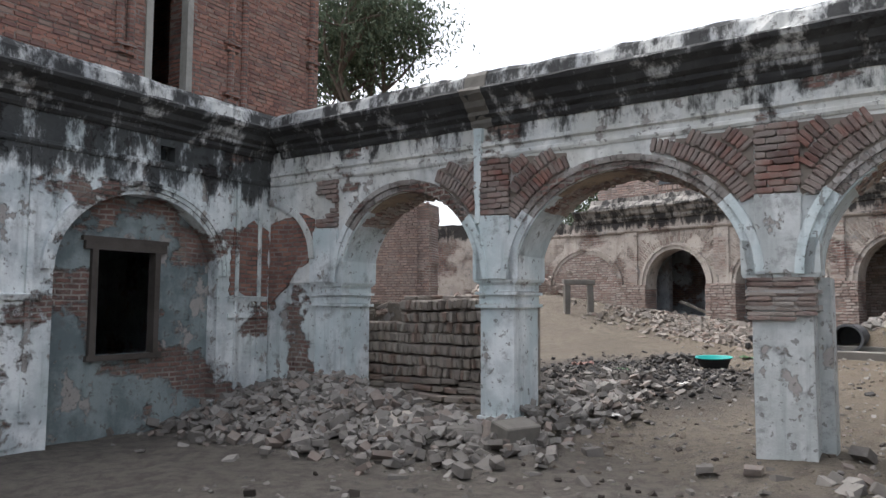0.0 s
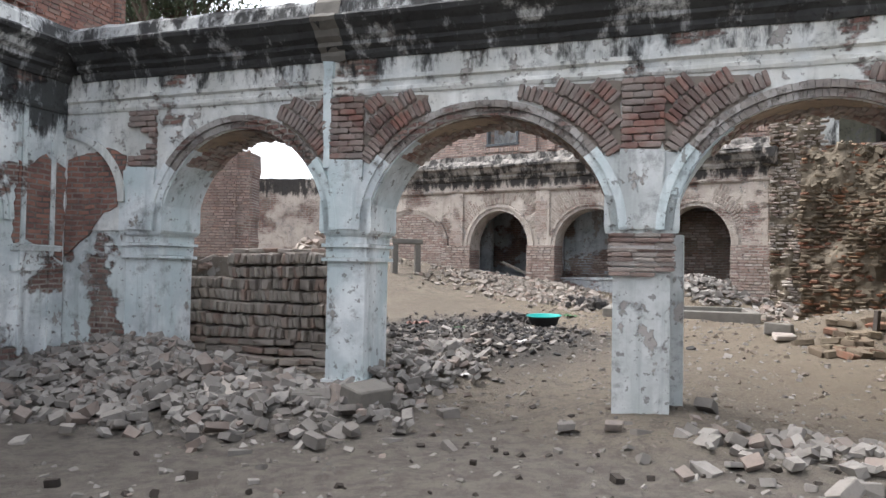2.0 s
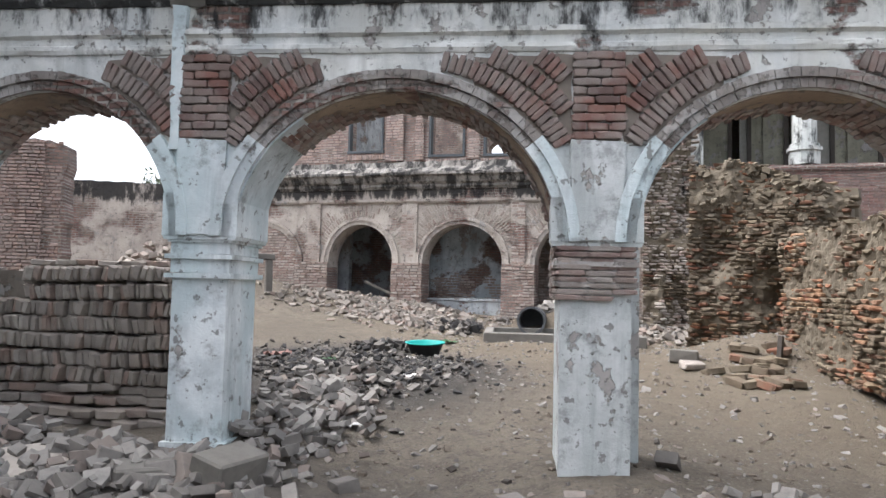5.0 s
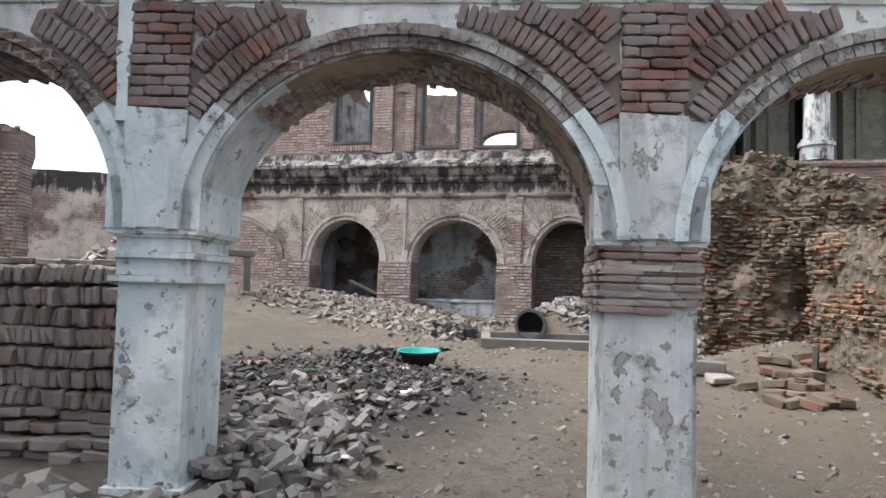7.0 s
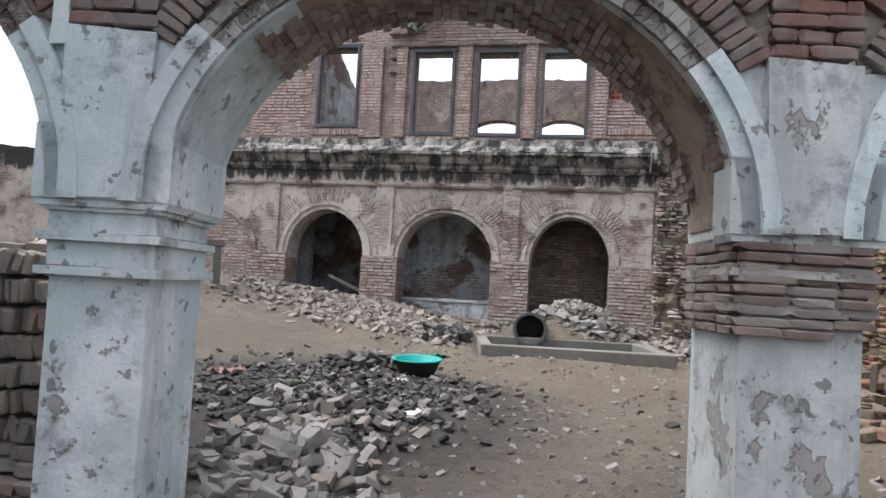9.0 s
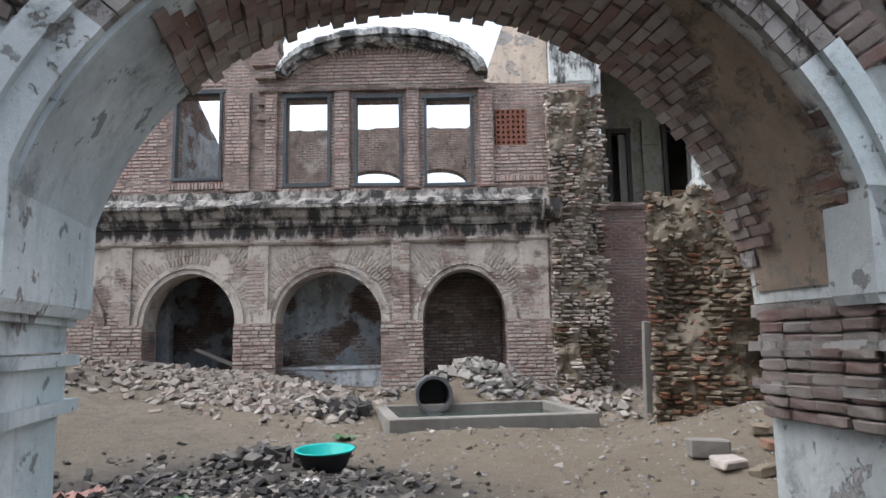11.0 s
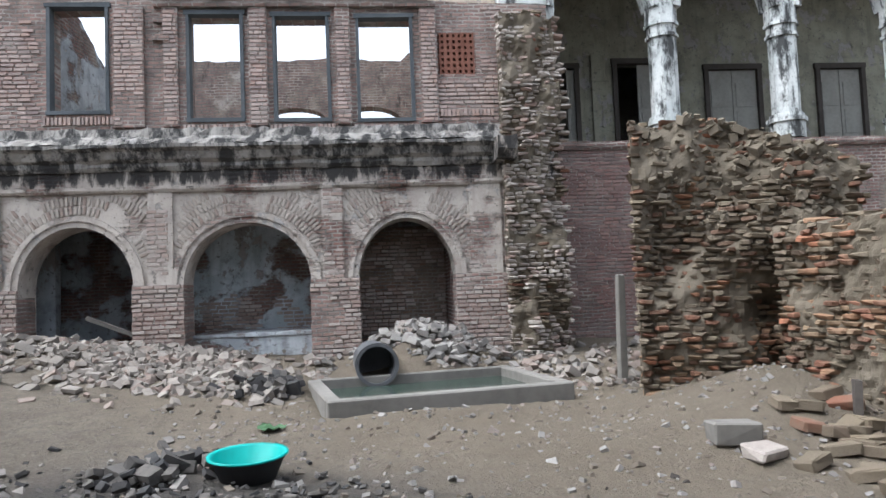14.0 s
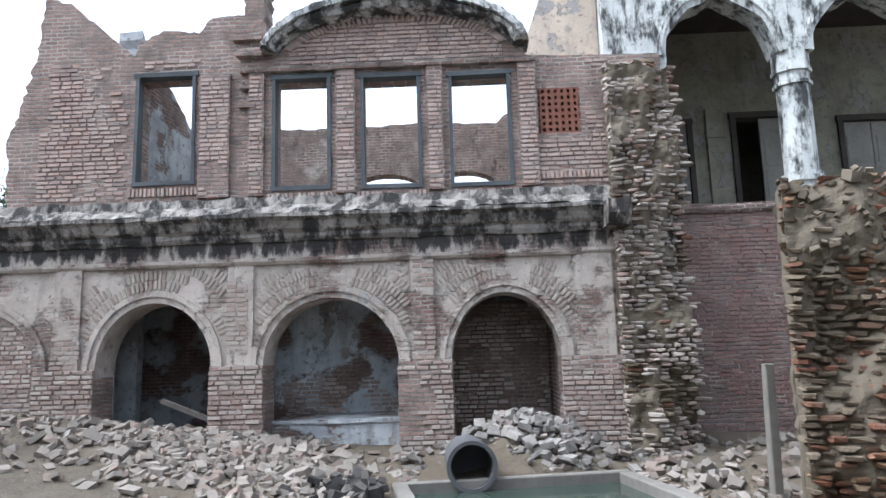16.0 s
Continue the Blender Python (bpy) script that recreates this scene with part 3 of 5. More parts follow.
def build_left():
    # x runs along from -14 to 0 at the corner
    openings = [arch_pts(a, b, -0.4, 1.85, 2.77) for a, b in LEFT_ARCHES]
    outer = [(-18, -0.5), (-18, 3.6), (0.0, 3.6), (0.0, -0.5)]
    openings.append(rect(-1.75, -1.55, 3.22, 3.4))
    wall = finish("wall_left", prism(outer, openings, 0, 0.2), M_LEFT, FC)
    structure(wall, "blind-arched wall, damp blackened limewash over brick", "wall")
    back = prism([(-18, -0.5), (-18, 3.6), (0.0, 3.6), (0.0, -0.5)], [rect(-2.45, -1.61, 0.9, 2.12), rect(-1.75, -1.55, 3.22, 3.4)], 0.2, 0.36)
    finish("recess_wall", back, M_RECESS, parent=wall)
    bm = bmesh.new()
    for a, b in LEFT_ARCHES:
        archivolt(bm, a, b, 1.85, 2.77, 0.0, 0.05, -0.015, 0.05)
        archivolt(bm, a, b, 1.85, 2.77, 0.05, 0.1, -0.04, 0.05)
        archivolt(bm, a, b, 1.85, 2.77, 0.1, 0.15, -0.065, 0.05)
    finish("arch_moulding", bm, M_LEFT, parent=wall)
    bare = [(-0.02, 1.4), (-0.02, 2.5), (-0.3, 2.62), (-0.5, 2.45), (-0.62, 2.5), (-0.66, 2.1), (-0.68, 1.6), (-0.5, 1.65), (-0.02, 1.4)]
    finish("bare_brick", prism(ragged(bare, 0.02, 0.07)[:-1], [], -0.014, 0.03), M_TOWER, parent=wall)
    bm = bmesh.new()
    for a, b in ((-3.78, -3.08), (-6.82, -6.12), (-0.7, -0.06)):
        sweep(bm, [(0.02, 1.3), (-0.03, 1.3), (-0.03, 1.36), (0.02, 1.36)], a, b, 0.1, 0.003)
        sweep(bm, [(0.02, 1.52), (-0.03, 1.52), (-0.05, 1.58), (0.02, 1.6)], a, b, 0.1, 0.003)
        box(bm, a + 0.1, a + 0.16, -0.03, 0.02, 0.3, 3.1, 0.004)
        box(bm, b - 0.16, b - 0.1, -0.03, 0.02, 0.3, 3.1, 0.004)
    finish("pilaster_bands", bm, M_LEFT, parent=wall)
    bm = bmesh.new()
    sweep(bm, [(0.05, 3.13), (-0.015, 3.13), (-0.03, 3.16), (-0.03, 3.19), (-0.012, 3.2), (0.05, 3.22)], -18, -0.02, 0.2, 0.004)
    finish("string_course", bm, M_LEFT, parent=wall)
    bm = bmesh.new()
    sweep(bm, [(0.3, 3.5), (-0.02, 3.5), (-0.05, 3.54), (-0.05, 3.58), (-0.11, 3.62), (-0.11, 3.66), (-0.17, 3.7), (-0.2, 3.76), (-0.29, 3.82), (-0.31, 3.86), (-0.28, 3.89), (0.3, 3.9)], -18, 0.3, 0.2, 0.006)
    finish("cornice", bm, M_CORN, parent=wall)
    bm = bmesh.new()
    sweep(bm, [(0.7, 3.89), (-0.2, 3.89), (-0.17, 4.05), (-0.12, 4.12), (0.1, 4.14), (0.7, 4.1)], -18, 0.5, 0.18, 0.012)
    finish("parapet", bm, M_PARA, parent=wall)
    bm = bmesh.new()
    for x0, x1, z0, z1 in ((-2.46, -2.39, 0.9, 2.1), (-1.67, -1.6, 0.9, 2.1), (-2.54, -1.52, 2.1, 2.2), (-2.57, -1.49, 2.2, 2.25), (-2.49, -1.55, 0.84, 0.9)):
        box(bm, x0, x1, 0.14, 0.28, z0, z1, 0.003)
    win = finish("window_1", bm, M_WOODDARK, FC)
    structure(win, "unglazed window with dark wooden frame", "window")
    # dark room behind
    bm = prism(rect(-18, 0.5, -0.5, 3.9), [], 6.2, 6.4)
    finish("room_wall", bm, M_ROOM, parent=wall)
    bm = bmesh.new()
    box(bm, -18, 0.5, 0.7, 9.0, 3.6, 3.88)
    structure(finish("roof_left", bm, M_CONC, FC), "flat earth roof of the closed range", "roof")
    for x in (-4.2, 0.3):
        bm = bmesh.new()
        box(bm, x, x + 0.2, 0.7, 6.2, -0.5, 3.6)
        finish("room_wall", bm, M_ROOM, parent=wall)


build_left()


def build_tower():
    m = FC @ Matrix.Translation((0, 1.0, 0))
    hole = rect(-1.36, -0.66, 4.45, 6.6)
    wall = finish("wall_tower", prism([(-12, 3.5), (-12, 9.5), (1.92, 9.5), (1.92, 3.5)], [hole], 0, 0.5), M_TOWER, m)
    structure(wall, "upper storey of weathered red brick", "wall")
    bm = prism([(0.5, 3.5), (6, 3.5), (6, 9.5), (0.5, 9.5)], [], -0.25, 0.25)
    finish("side_wall", bm, M_TOWER, Matrix.Translation((1.67, 0, 0)) @ Matrix.Rotation(radians(90), 4, "Z"), parent=wall)
    bm = bmesh.new()
    box(bm, -12, 1.9, 6.0, 6.2, 3.5, 9.5)
    box(bm, -12, 1.9, 0.0, 6.2, 9.5, 9.7)
    box(bm, -4, -3.8, 0.5, 6.0, 3.8, 9.5)
    finish("inner_walls", bm, M_ROOM, parent=wall)
    bm = bmesh.new()
    for x0, x1, z0, z1 in ((-1.38, -1.28, 4.4, 6.6), (-0.74, -0.64, 4.4, 6.6), (-1.4, -0.62, 4.38, 4.46), (-1.4, -0.62, 6.55, 6.65)):
        box(bm, x0, x1, -0.03, 0.12, z0, z1, 0.004)
    win = finish("window_2", bm, M_WOODPALE, m)
    structure(win, "tall open window with peeling pale frame", "window")
    # moulded brick shafts
    bm = bmesh.new()
    for x, z0 in ((-1.75, 4.75), (-1.6, 4.75), (0.05, 4.2), (0.3, 4.2), (1.75, 4.2)):
        bmesh.ops.create_cone(bm, cap_ends=True, segments=10, radius1=0.06, radius2=0.06, depth=5.2, matrix=Matrix.Translation((x, -0.01, z0 + 2.6)))
    for x, z in ((-1.68, 4.85), (0.05, 5.4), (0.05, 4.6), (1.75, 6.0), (1.75, 5.6)):
        box(bm, x - 0.14, x + 0.14, -0.09, 0.05, z, z + 0.05, 0.006)
        box(bm, x - 0.11, x + 0.11, -0.07, 0.05, z - 0.1, z - 0.05, 0.006)
    finish("brick_shafts", bm, M_TOWER, parent=wall)


build_tower()

# ---- the ruined facade across the yard ----
B_ARCHES = [(-12.2, -10.1), (-9.27, -7.64), (-6.92, -5.05), (-4.33, -2.84)]
B_CROWN = 2.91
B_WINDOWS = [(-8.86, -7.98, 4.64, 6.28), (-6.83, -5.99, 4.5, 6.16), (-5.53, -4.68, 4.48, 6.13), (-4.25, -3.38, 4.46, 6.1)]


def build_facade():
    holes = [arch_pts(a, b, 0.0, 2.0, B_CROWN) for a, b in B_ARCHES[1:]]
    outer = ragged([(-13.6, -0.3), (-13.5, 1.2), (-12.9, 1.9), (-12.5, 2.6), (-11.9, 3.0), (-11.75, 3.4), (-11.5, 3.9)], 0.03, 0.1) + [(-1.2, 3.9), (-1.2, -0.3)]
    wall = finish("wall_far_lower", prism(outer, holes, 0, 0.55), M_BLOW, FB)
    structure(wall, "arcaded ground storey of dusty buff plaster over brick", "wall")
    bm = bmesh.new()
    for a, b in B_ARCHES:
        archivolt(bm, a, b, 2.0, B_CROWN, 0.0, 0.09, -0.025, 0.05)
        archivolt(bm, a, b, 2.0, B_CROWN, 0.09, 0.16, -0.055, 0.05)
    finish("arch_moulding", bm, M_BLOW, parent=wall)
    bm = prism(arch_pts(-12.2, -10.1, 0.0, 2.0, B_CROWN - 0.02), [], -0.012, 0.02)
    finish("blocked_arch", bm, M_BUP, parent=wall)
    bm = bmesh.new()
    for a, b in ((-9.88, -9.5), (-7.42, -7.06), (-4.86, -4.56), (-2.6, -2.1)):
        box(bm, a, b, -0.045, 0.02, 0.3, 3.42, 0.006)
    finish("pilasters", bm, M_BLOW, parent=wall)
    # back wall in the lightened plaster, as if daylight reached it
    bm = bmesh.new()
    box(bm, -7.19, -4.76, 1.46, 1.49, 0.3, 3.7)
    finish("pale_back_wall", bm, M_ROOMLIT, parent=wall)
    # plaster gone from the feet of the piers
    for a, b in ((-10.1, -9.27), (-7.64, -6.92), (-5.05, -4.33), (-2.84, -2.0)):
        bm = prism(ragged([(a - 0.01, 0.2), (b + 0.01, 0.2), (b + 0.01, 2.0), (a - 0.01, 2.02), (a - 0.01, 0.2)], 0.012, 0.1), [], -0.07, 0.5)
        finish("pier_foot", bm, M_BUP, parent=wall)
    bm = bmesh.new()
    sweep(bm, [(0.05, 3.4), (-0.05, 3.4), (-0.08, 3.44), (-0.08, 3.48), (0.05, 3.5)], -12.5, -1.95, 0.2, 0.006)
    finish("string_course", bm, M_BLOW, parent=wall)
    bm = bmesh.new()
    sweep(bm, [(0.3, 3.72), (-0.03, 3.72), (-0.08, 3.78), (-0.08, 3.83), (-0.15, 3.88), (-0.2, 3.98), (-0.27, 4.03), (-0.27, 4.08), (0.3, 4.12)], -11.4, -1.95, 0.2, 0.012)
    finish("cornice", bm, M_BCORN, parent=wall)
    bm = bmesh.new()
    sweep(bm, [(0.4, 4.09), (-0.22, 4.09), (-0.16, 4.17), (-0.05, 4.24), (-0.02, 4.36), (0.4, 4.4)], -10.9, -1.95, 0.12, 0.025)
    finish("ledge", bm, M_BCORN, parent=wall)
    # upper storey, broken at the top
    top = ragged([(-10.72, 3.9), (-10.78, 5.3), (-10.45, 6.5), (-10.3, 7.6), (-9.95, 7.5), (-8.95, 6.62), (-8.8, 6.85), (-8.5, 6.98), (-7.95, 6.95), (-7.75, 7.15), (-7.3, 7.2), (-7.22, 7.85), (-6.98, 7.8), (-6.93, 6.62)], 0.035, 0.075)
    hood = [(-5.03 - 1.78 * math.cos(math.pi * i / 20), 6.42 + 0.7 * math.sin(math.pi * i / 20)) for i in range(1, 20)]
    right = ragged([(-3.12, 6.36), (-2.6, 6.34), (-1.2, 6.3)], 0.012, 0.08)
    outer = top + hood + right + [(-1.2, 3.9)]
    jali = rect(-2.95, -2.4, 5.17, 5.84)
    holes = [rect(a, b, c, d) for a, b, c, d in B_WINDOWS] + [jali]
    up = finish("wall_far_upper", prism(outer, holes, 0.06, 0.5), M_BUP, FB)
    structure(up, "ruined upper storey of weathered brick with empty windows", "wall")
    # curved hood over the three windows
    bm = bmesh.new()
    rows = []
    for q in range(73):
        t = 0.16 + (math.pi - 0.32) * q / 72
        lobe = 0.045 * abs(math.sin(t * 5.5))
        thick = 0.6 + 0.4 * math.sin(t)
        swell = 0.02 * noise.noise(Vector((q * 0.35, 0, 3)))
        row = []
        for rad, y in ((0.0, 0.06), (0.02, -0.1), (0.0, -0.2), (0.06, -0.26), (0.09, -0.2), (0.14, -0.3), (0.24, -0.3), (0.32, -0.2), (0.37, 0.0), (0.36, 0.45), (0.0, 0.45)):
            g = rad * thick + (lobe if y < -0.15 and rad < 0.1 else 0) + swell + rnd.uniform(-0.008, 0.008)
            row.append(bm.verts.new((-5.03 - (1.75 + g) * math.cos(t), y * (0.7 + 0.3 * thick) + rnd.uniform(-0.008, 0.008), 6.42 + (0.64 + g) * math.sin(t))))
        rows.append(row)
    for p, q in zip(rows, rows[1:]):
        for k in range(11):
            bm.faces.new((p[k], p[(k + 1) % 11], q[(k + 1) % 11], q[k]))
    bm.faces.new(rows[0])
    bm.faces.new(rows[-1])
    finish("curved_hood", bm, M_PARA, parent=up)
    bm = bmesh.new()
    for a, b in ((-7.9, -7.45), (-7.18, -6.95), (-5.9, -5.62), (-4.58, -4.35), (-3.26, -3.0)):
        sweep(bm, [(0.08, 4.4), (0.0, 4.4), (0.0, 6.25), (0.08, 6.25)], a, b, 0.1, 0.004)
    sweep(bm, [(0.08, 6.24), (-0.03, 6.24), (-0.05, 6.3), (0.08, 6.32)], -7.3, -3.0, 0.15, 0.006)
    box(bm, -7.35, -6.95, -0.06, 0.08, 6.5, 6.62, 0.02)
    box(bm, -7.4, -7.0, -0.05, 0.08, 6.75, 6.85, 0.02)
    # little niche
    box(bm, -7.33, -7.08, -0.03, 0.08, 5.72, 5.8, 0.01)
    box(bm, -7.3, -7.1, -0.02, 0.08, 6.0, 6.08, 0.01)
    finish("pilasters", bm, M_BUP, parent=up)
    for i, (a, b, c, d) in enumerate(B_WINDOWS):
        bm = bmesh.new()
        box(bm, a - 0.012, a + 0.04, 0.03, 0.2, c, d, 0.006)
        box(bm, b - 0.04, b + 0.012, 0.03, 0.2, c, d, 0.006)
        box(bm, a - 0.04, b + 0.04, 0.02, 0.2, d - 0.02, d + 0.045, 0.006)
        box(bm, a - 0.02, b + 0.02, 0.03, 0.2, c - 0.03, c + 0.03, 0.006)
        w = finish("window_far_%d" % (i + 1), bm, M_WOODGREY, FB)
        structure(w, "empty window opening with grey-blue timber frame", "window")
    # terracotta lattice
    bm = bmesh.new()
    for i in range(7):
        x = -2.95 + 0.55 * i / 6
        box(bm, x - 0.026, x + 0.026, 0.06, 0.16, 5.17, 5.84)
    for i in range(8):
        z = 5.17 + 0.67 * i / 7
        box(bm, -2.95, -2.4, 0.064, 0.156, z - 0.024, z + 0.024)
    box(bm, -2.97, -2.38, 0.24, 0.3, 5.15, 5.86)
    finish("lattice_panel", bm, M_TERRA, parent=up)
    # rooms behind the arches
    # inner walls wear the plaster with room dimness in its colour
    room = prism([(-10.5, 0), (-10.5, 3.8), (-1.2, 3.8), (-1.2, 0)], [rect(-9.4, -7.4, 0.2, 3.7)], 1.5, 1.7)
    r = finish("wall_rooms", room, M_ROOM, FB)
    structure(r, "plastered inner walls of the ground rooms, toned down as dim", "wall")
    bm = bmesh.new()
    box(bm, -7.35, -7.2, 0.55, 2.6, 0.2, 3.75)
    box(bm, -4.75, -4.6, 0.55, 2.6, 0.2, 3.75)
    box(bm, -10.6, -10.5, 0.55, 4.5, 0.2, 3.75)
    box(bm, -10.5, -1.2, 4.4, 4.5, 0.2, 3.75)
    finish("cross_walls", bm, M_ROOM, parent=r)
    bm = bmesh.new()
    box(bm, -2.86, -2.6, 0.55, 2.6, 0.2, 3.75)
    finish("brick_cross_wall", bm, M_DBASE, parent=r)
    bm = bmesh.new()
    sweep(bm, [(1.46, 0.2), (0.4, 0.2), (0.38, 1.16), (0.35, 1.18), (0.35, 1.23), (1.46, 1.24)], -6.9, -5.07, 0.15, 0.01)
    finish("sill_wall", bm, M_ROOM, parent=r)
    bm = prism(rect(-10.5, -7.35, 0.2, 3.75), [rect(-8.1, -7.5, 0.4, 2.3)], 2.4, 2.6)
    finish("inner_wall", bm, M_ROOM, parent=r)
    bm = prism([(-4.6, 0.4), (-4.6, 2.9), (-2.75, 2.9), (-2.75, 0.4)], [], 1.34, 1.49)
    finish("raw_wall", bm, M_RAW, parent=r)
    bm = bmesh.new()
    box(bm, -10.7, -1.2, 0.3, 6.0, 3.75, 4.0)
    structure(finish("roof_far", bm, M_CONC, FB), "flat roof terrace over the ground rooms", "roof")
    # rear wall of the upper storey
    rear = ragged([(-9.5, 3.95), (-9.5, 6.9), (-8.0, 6.95), (-6.6, 6.9), (-5.0, 6.97), (-3.4, 6.9), (-3.2, 7.1), (-1.0, 7.0), (-1.0, 3.95)], 0.04, 0.15)
    rw = finish("wall_far_rear", prism(rear, [arch_pts(-6.45, -5.0, 4.3, 5.55, 5.88), arch_pts(-4.75, -3.4, 4.3, 5.55, 5.88)], 4.6, 5.0), M_REAR, FB)
    structure(rw, "broken rear wall of the roofless storey", "wall")
    side = ragged([(0.5, 3.95), (0.5, 7.2), (1.2, 6.7), (3.4, 5.3), (4.6, 5.2), (4.6, 3.95)], 0.04, 0.12)
    finish("side_wall", prism(side, [], -0.2, 0.2), M_ROOM, Matrix.Translation((-9.25, 0, 0)) @ Matrix.Rotation(radians(84), 4, "Z"), parent=rw)
    return wall


WALL_B = build_facade()


def build_verandah():
    base = finish("wall_right_lower", prism([(-2.2, -0.3), (-2.2, 4.2), (12, 4.2), (12, -0.3)], [], 0, 0.5), M_DBASE, FD)
    structure(base, "tall plain wall of dull red brick", "wall")
    bm = bmesh.new()
    sweep(bm, [(0.4, 4.14), (-0.04, 4.14), (-0.07, 4.2), (-0.05, 4.28), (0.4, 4.3)], -1.2, 12, 0.2, 0.01)
    finish("ledge", bm, M_DBASE, parent=base)
    cols = [-1.05, 1.3, 3.62, 5.95, 8.3]
    half = 0.27
    zs, zc = 6.75, 7.68
    outer = [(-1.75, 6.2), (-1.75, 10.5), (12, 10.5), (12, zs), (cols[-1] - half, zs)]
    for a, b in zip(reversed(cols[:-1]), reversed(cols[1:])):
        x0, x1 = a + half, b - half
        c = (x0 + x1) / 2
        pts = []
        for i in range(31):
            t = math.pi * i / 30
            k = 1 - 0.035 * abs(math.sin(t * 4.5))
            pts.append((c + (x1 - x0) / 2 * math.cos(t) * k, zs + (zc - zs) * math.sin(t) * k + 0.12 * math.exp(-((t - math.pi / 2) / 0.16) ** 2)))
        outer += pts
    outer += [(cols[0] + half, 6.2)]
    wall = finish("wall_verandah", prism(outer, [], 0, 0.45), M_WHITE, FD)
    structure(wall, "white scalloped arcade of the upper verandah", "wall")
    bm = bmesh.new()
    for a, b in zip(cols, cols[1:]):
        archivolt(bm, a + half, b - half, zs, zc + 0.06, 0.05, 0.12, -0.05, 0.02)
    finish("arch_moulding", bm, M_WHITE, parent=wall)
    for x in cols:
        bm = bmesh.new()
        if x == cols[0]:
            box(bm, -1.75, x + half, 0.0, 0.45, 4.3, 6.8)
        else:
            for z0, z1, r in ((4.3, 4.6, 0.3), (4.6, 4.68, 0.34), (4.68, 4.76, 0.29), (4.76, 6.2, 0.24), (6.2, 6.26, 0.28), (6.26, 6.42, 0.25), (6.42, 6.48, 0.29), (6.48, 6.8, 0.27)):
                bmesh.ops.create_cone(bm, cap_ends=True, segments=8, radius1=r * 1.06, radius2=r * 1.06, depth=z1 - z0, matrix=Matrix.Translation((x, 0.22, (z0 + z1) / 2)) @ Matrix.Rotation(radians(22.5), 4, "Z"))
        finish("column", bm, M_WHITE, parent=wall)
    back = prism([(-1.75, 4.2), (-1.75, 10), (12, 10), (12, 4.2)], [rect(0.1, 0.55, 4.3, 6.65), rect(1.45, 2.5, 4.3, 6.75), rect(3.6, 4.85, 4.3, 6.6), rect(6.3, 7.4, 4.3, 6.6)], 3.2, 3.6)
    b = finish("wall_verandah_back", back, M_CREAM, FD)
    structure(b, "cream plaster wall inside the verandah, coloured as shaded", "wall")
    bm = bmesh.new()
    for x in (0.95, 1.05, 1.15, 2.9, 3.0, 5.3, 5.4, 5.5):
        box(bm, x - 0.06, x + 0.06, 3.1, 3.25, 4.3, 6.9)
        box(bm, x - 0.08, x + 0.08, 3.07, 3.25, 6.3, 6.38)
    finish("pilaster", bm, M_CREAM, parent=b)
    bm = bmesh.new()
    box(bm, -1.75, 12, 0.3, 6, 4.05, 4.28)
    structure(finish("floor_verandah", bm, M_CONC, FD), "bare floor of the upper verandah", "floor")
    bm = bmesh.new()
    box(bm, -1.75, 12, 0.4, 6, 8.6, 8.8)
    structure(finish("ceiling_verandah", bm, M_WOODDARK, FD), "dark timber ceiling of the verandah", "ceiling")
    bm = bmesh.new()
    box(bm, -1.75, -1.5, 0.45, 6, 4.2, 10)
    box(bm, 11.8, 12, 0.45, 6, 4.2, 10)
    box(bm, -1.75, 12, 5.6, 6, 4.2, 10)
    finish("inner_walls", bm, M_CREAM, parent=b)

    def door(x0, x1, z1, shut, label):
        e = tagged(new("double_door"), label, "door", group="verandah doors")
        e.matrix_basis = FD @ Matrix.Translation(((x0 + x1) / 2, 3.2, 4.3))
        h, hw = z1 - 4.3, (x1 - x0) / 2
        bm = bmesh.new()
        box(bm, -hw - 0.06, -hw + 0.04, -0.08, 0.1, 0, h)
        box(bm, hw - 0.04, hw + 0.06, -0.08, 0.1, 0, h)
        box(bm, -hw - 0.08, hw + 0.08, -0.08, 0.1, h - 0.04, h + 0.08)
        finish("frame", bm, M_WOODDARK if shut else M_WOODPALE, parent=e)
        for sx in shut:
            bm = bmesh.new()
            a, b_ = (-hw + 0.04, -0.01) if sx < 0 else (0.01, hw - 0.04)
            box(bm, a, b_, 0.02, 0.06, 0.02, h - 0.05)
            for z in (0.1, 0.75, 1.4):
                box(bm, a + 0.07, b_ - 0.07, 0.0, 0.03, z, z + 0.55)
            finish("leaf", bm, M_WOODPALE, parent=e)

    door(0.1, 0.55, 6.65, (1,), "narrow faded wooden door set in the verandah wall")
    door(1.45, 2.5, 6.75, (1,), "half-open faded wooden double door with dark room beyond")
    door(3.6, 4.85, 6.6, (-1, 1), "closed faded wooden double door in a dark frame")
    door(6.3, 7.4, 6.6, (-1, 1), "closed faded wooden double door in a dark frame")
    # block rising behind the facade, the sun's warmth put into its colour
    bm = prism([(-3.1, 4.0), (-3.1, 6.9), (-2.6, 8.3), (-1.76, 9.8), (-1.76, 4.0)], [], 0.3, 0.8)
    structure(finish("wall_behind", bm, M_SUNTONED, FD), "pale plastered side wall beside the verandah, coloured as sunlit", "wall")


# pale plaster with warm sunlight painted into both tones
M_SUNTONED = aged_wall("sun_toned_plaster", (0.570, 0.475, 0.380), (0.475, 0.399, 0.323), RED_A, RED_B, 0.2, 0.02, 0.8)
build_verandah()

# ---- ruined stumps of walls ----


def stump_core(name, outline, w0, w1, mat, m, label):
    ob = finish(name, prism(outline, [], w0, w1), mat, m)
    return structure(ob, label, "wall")


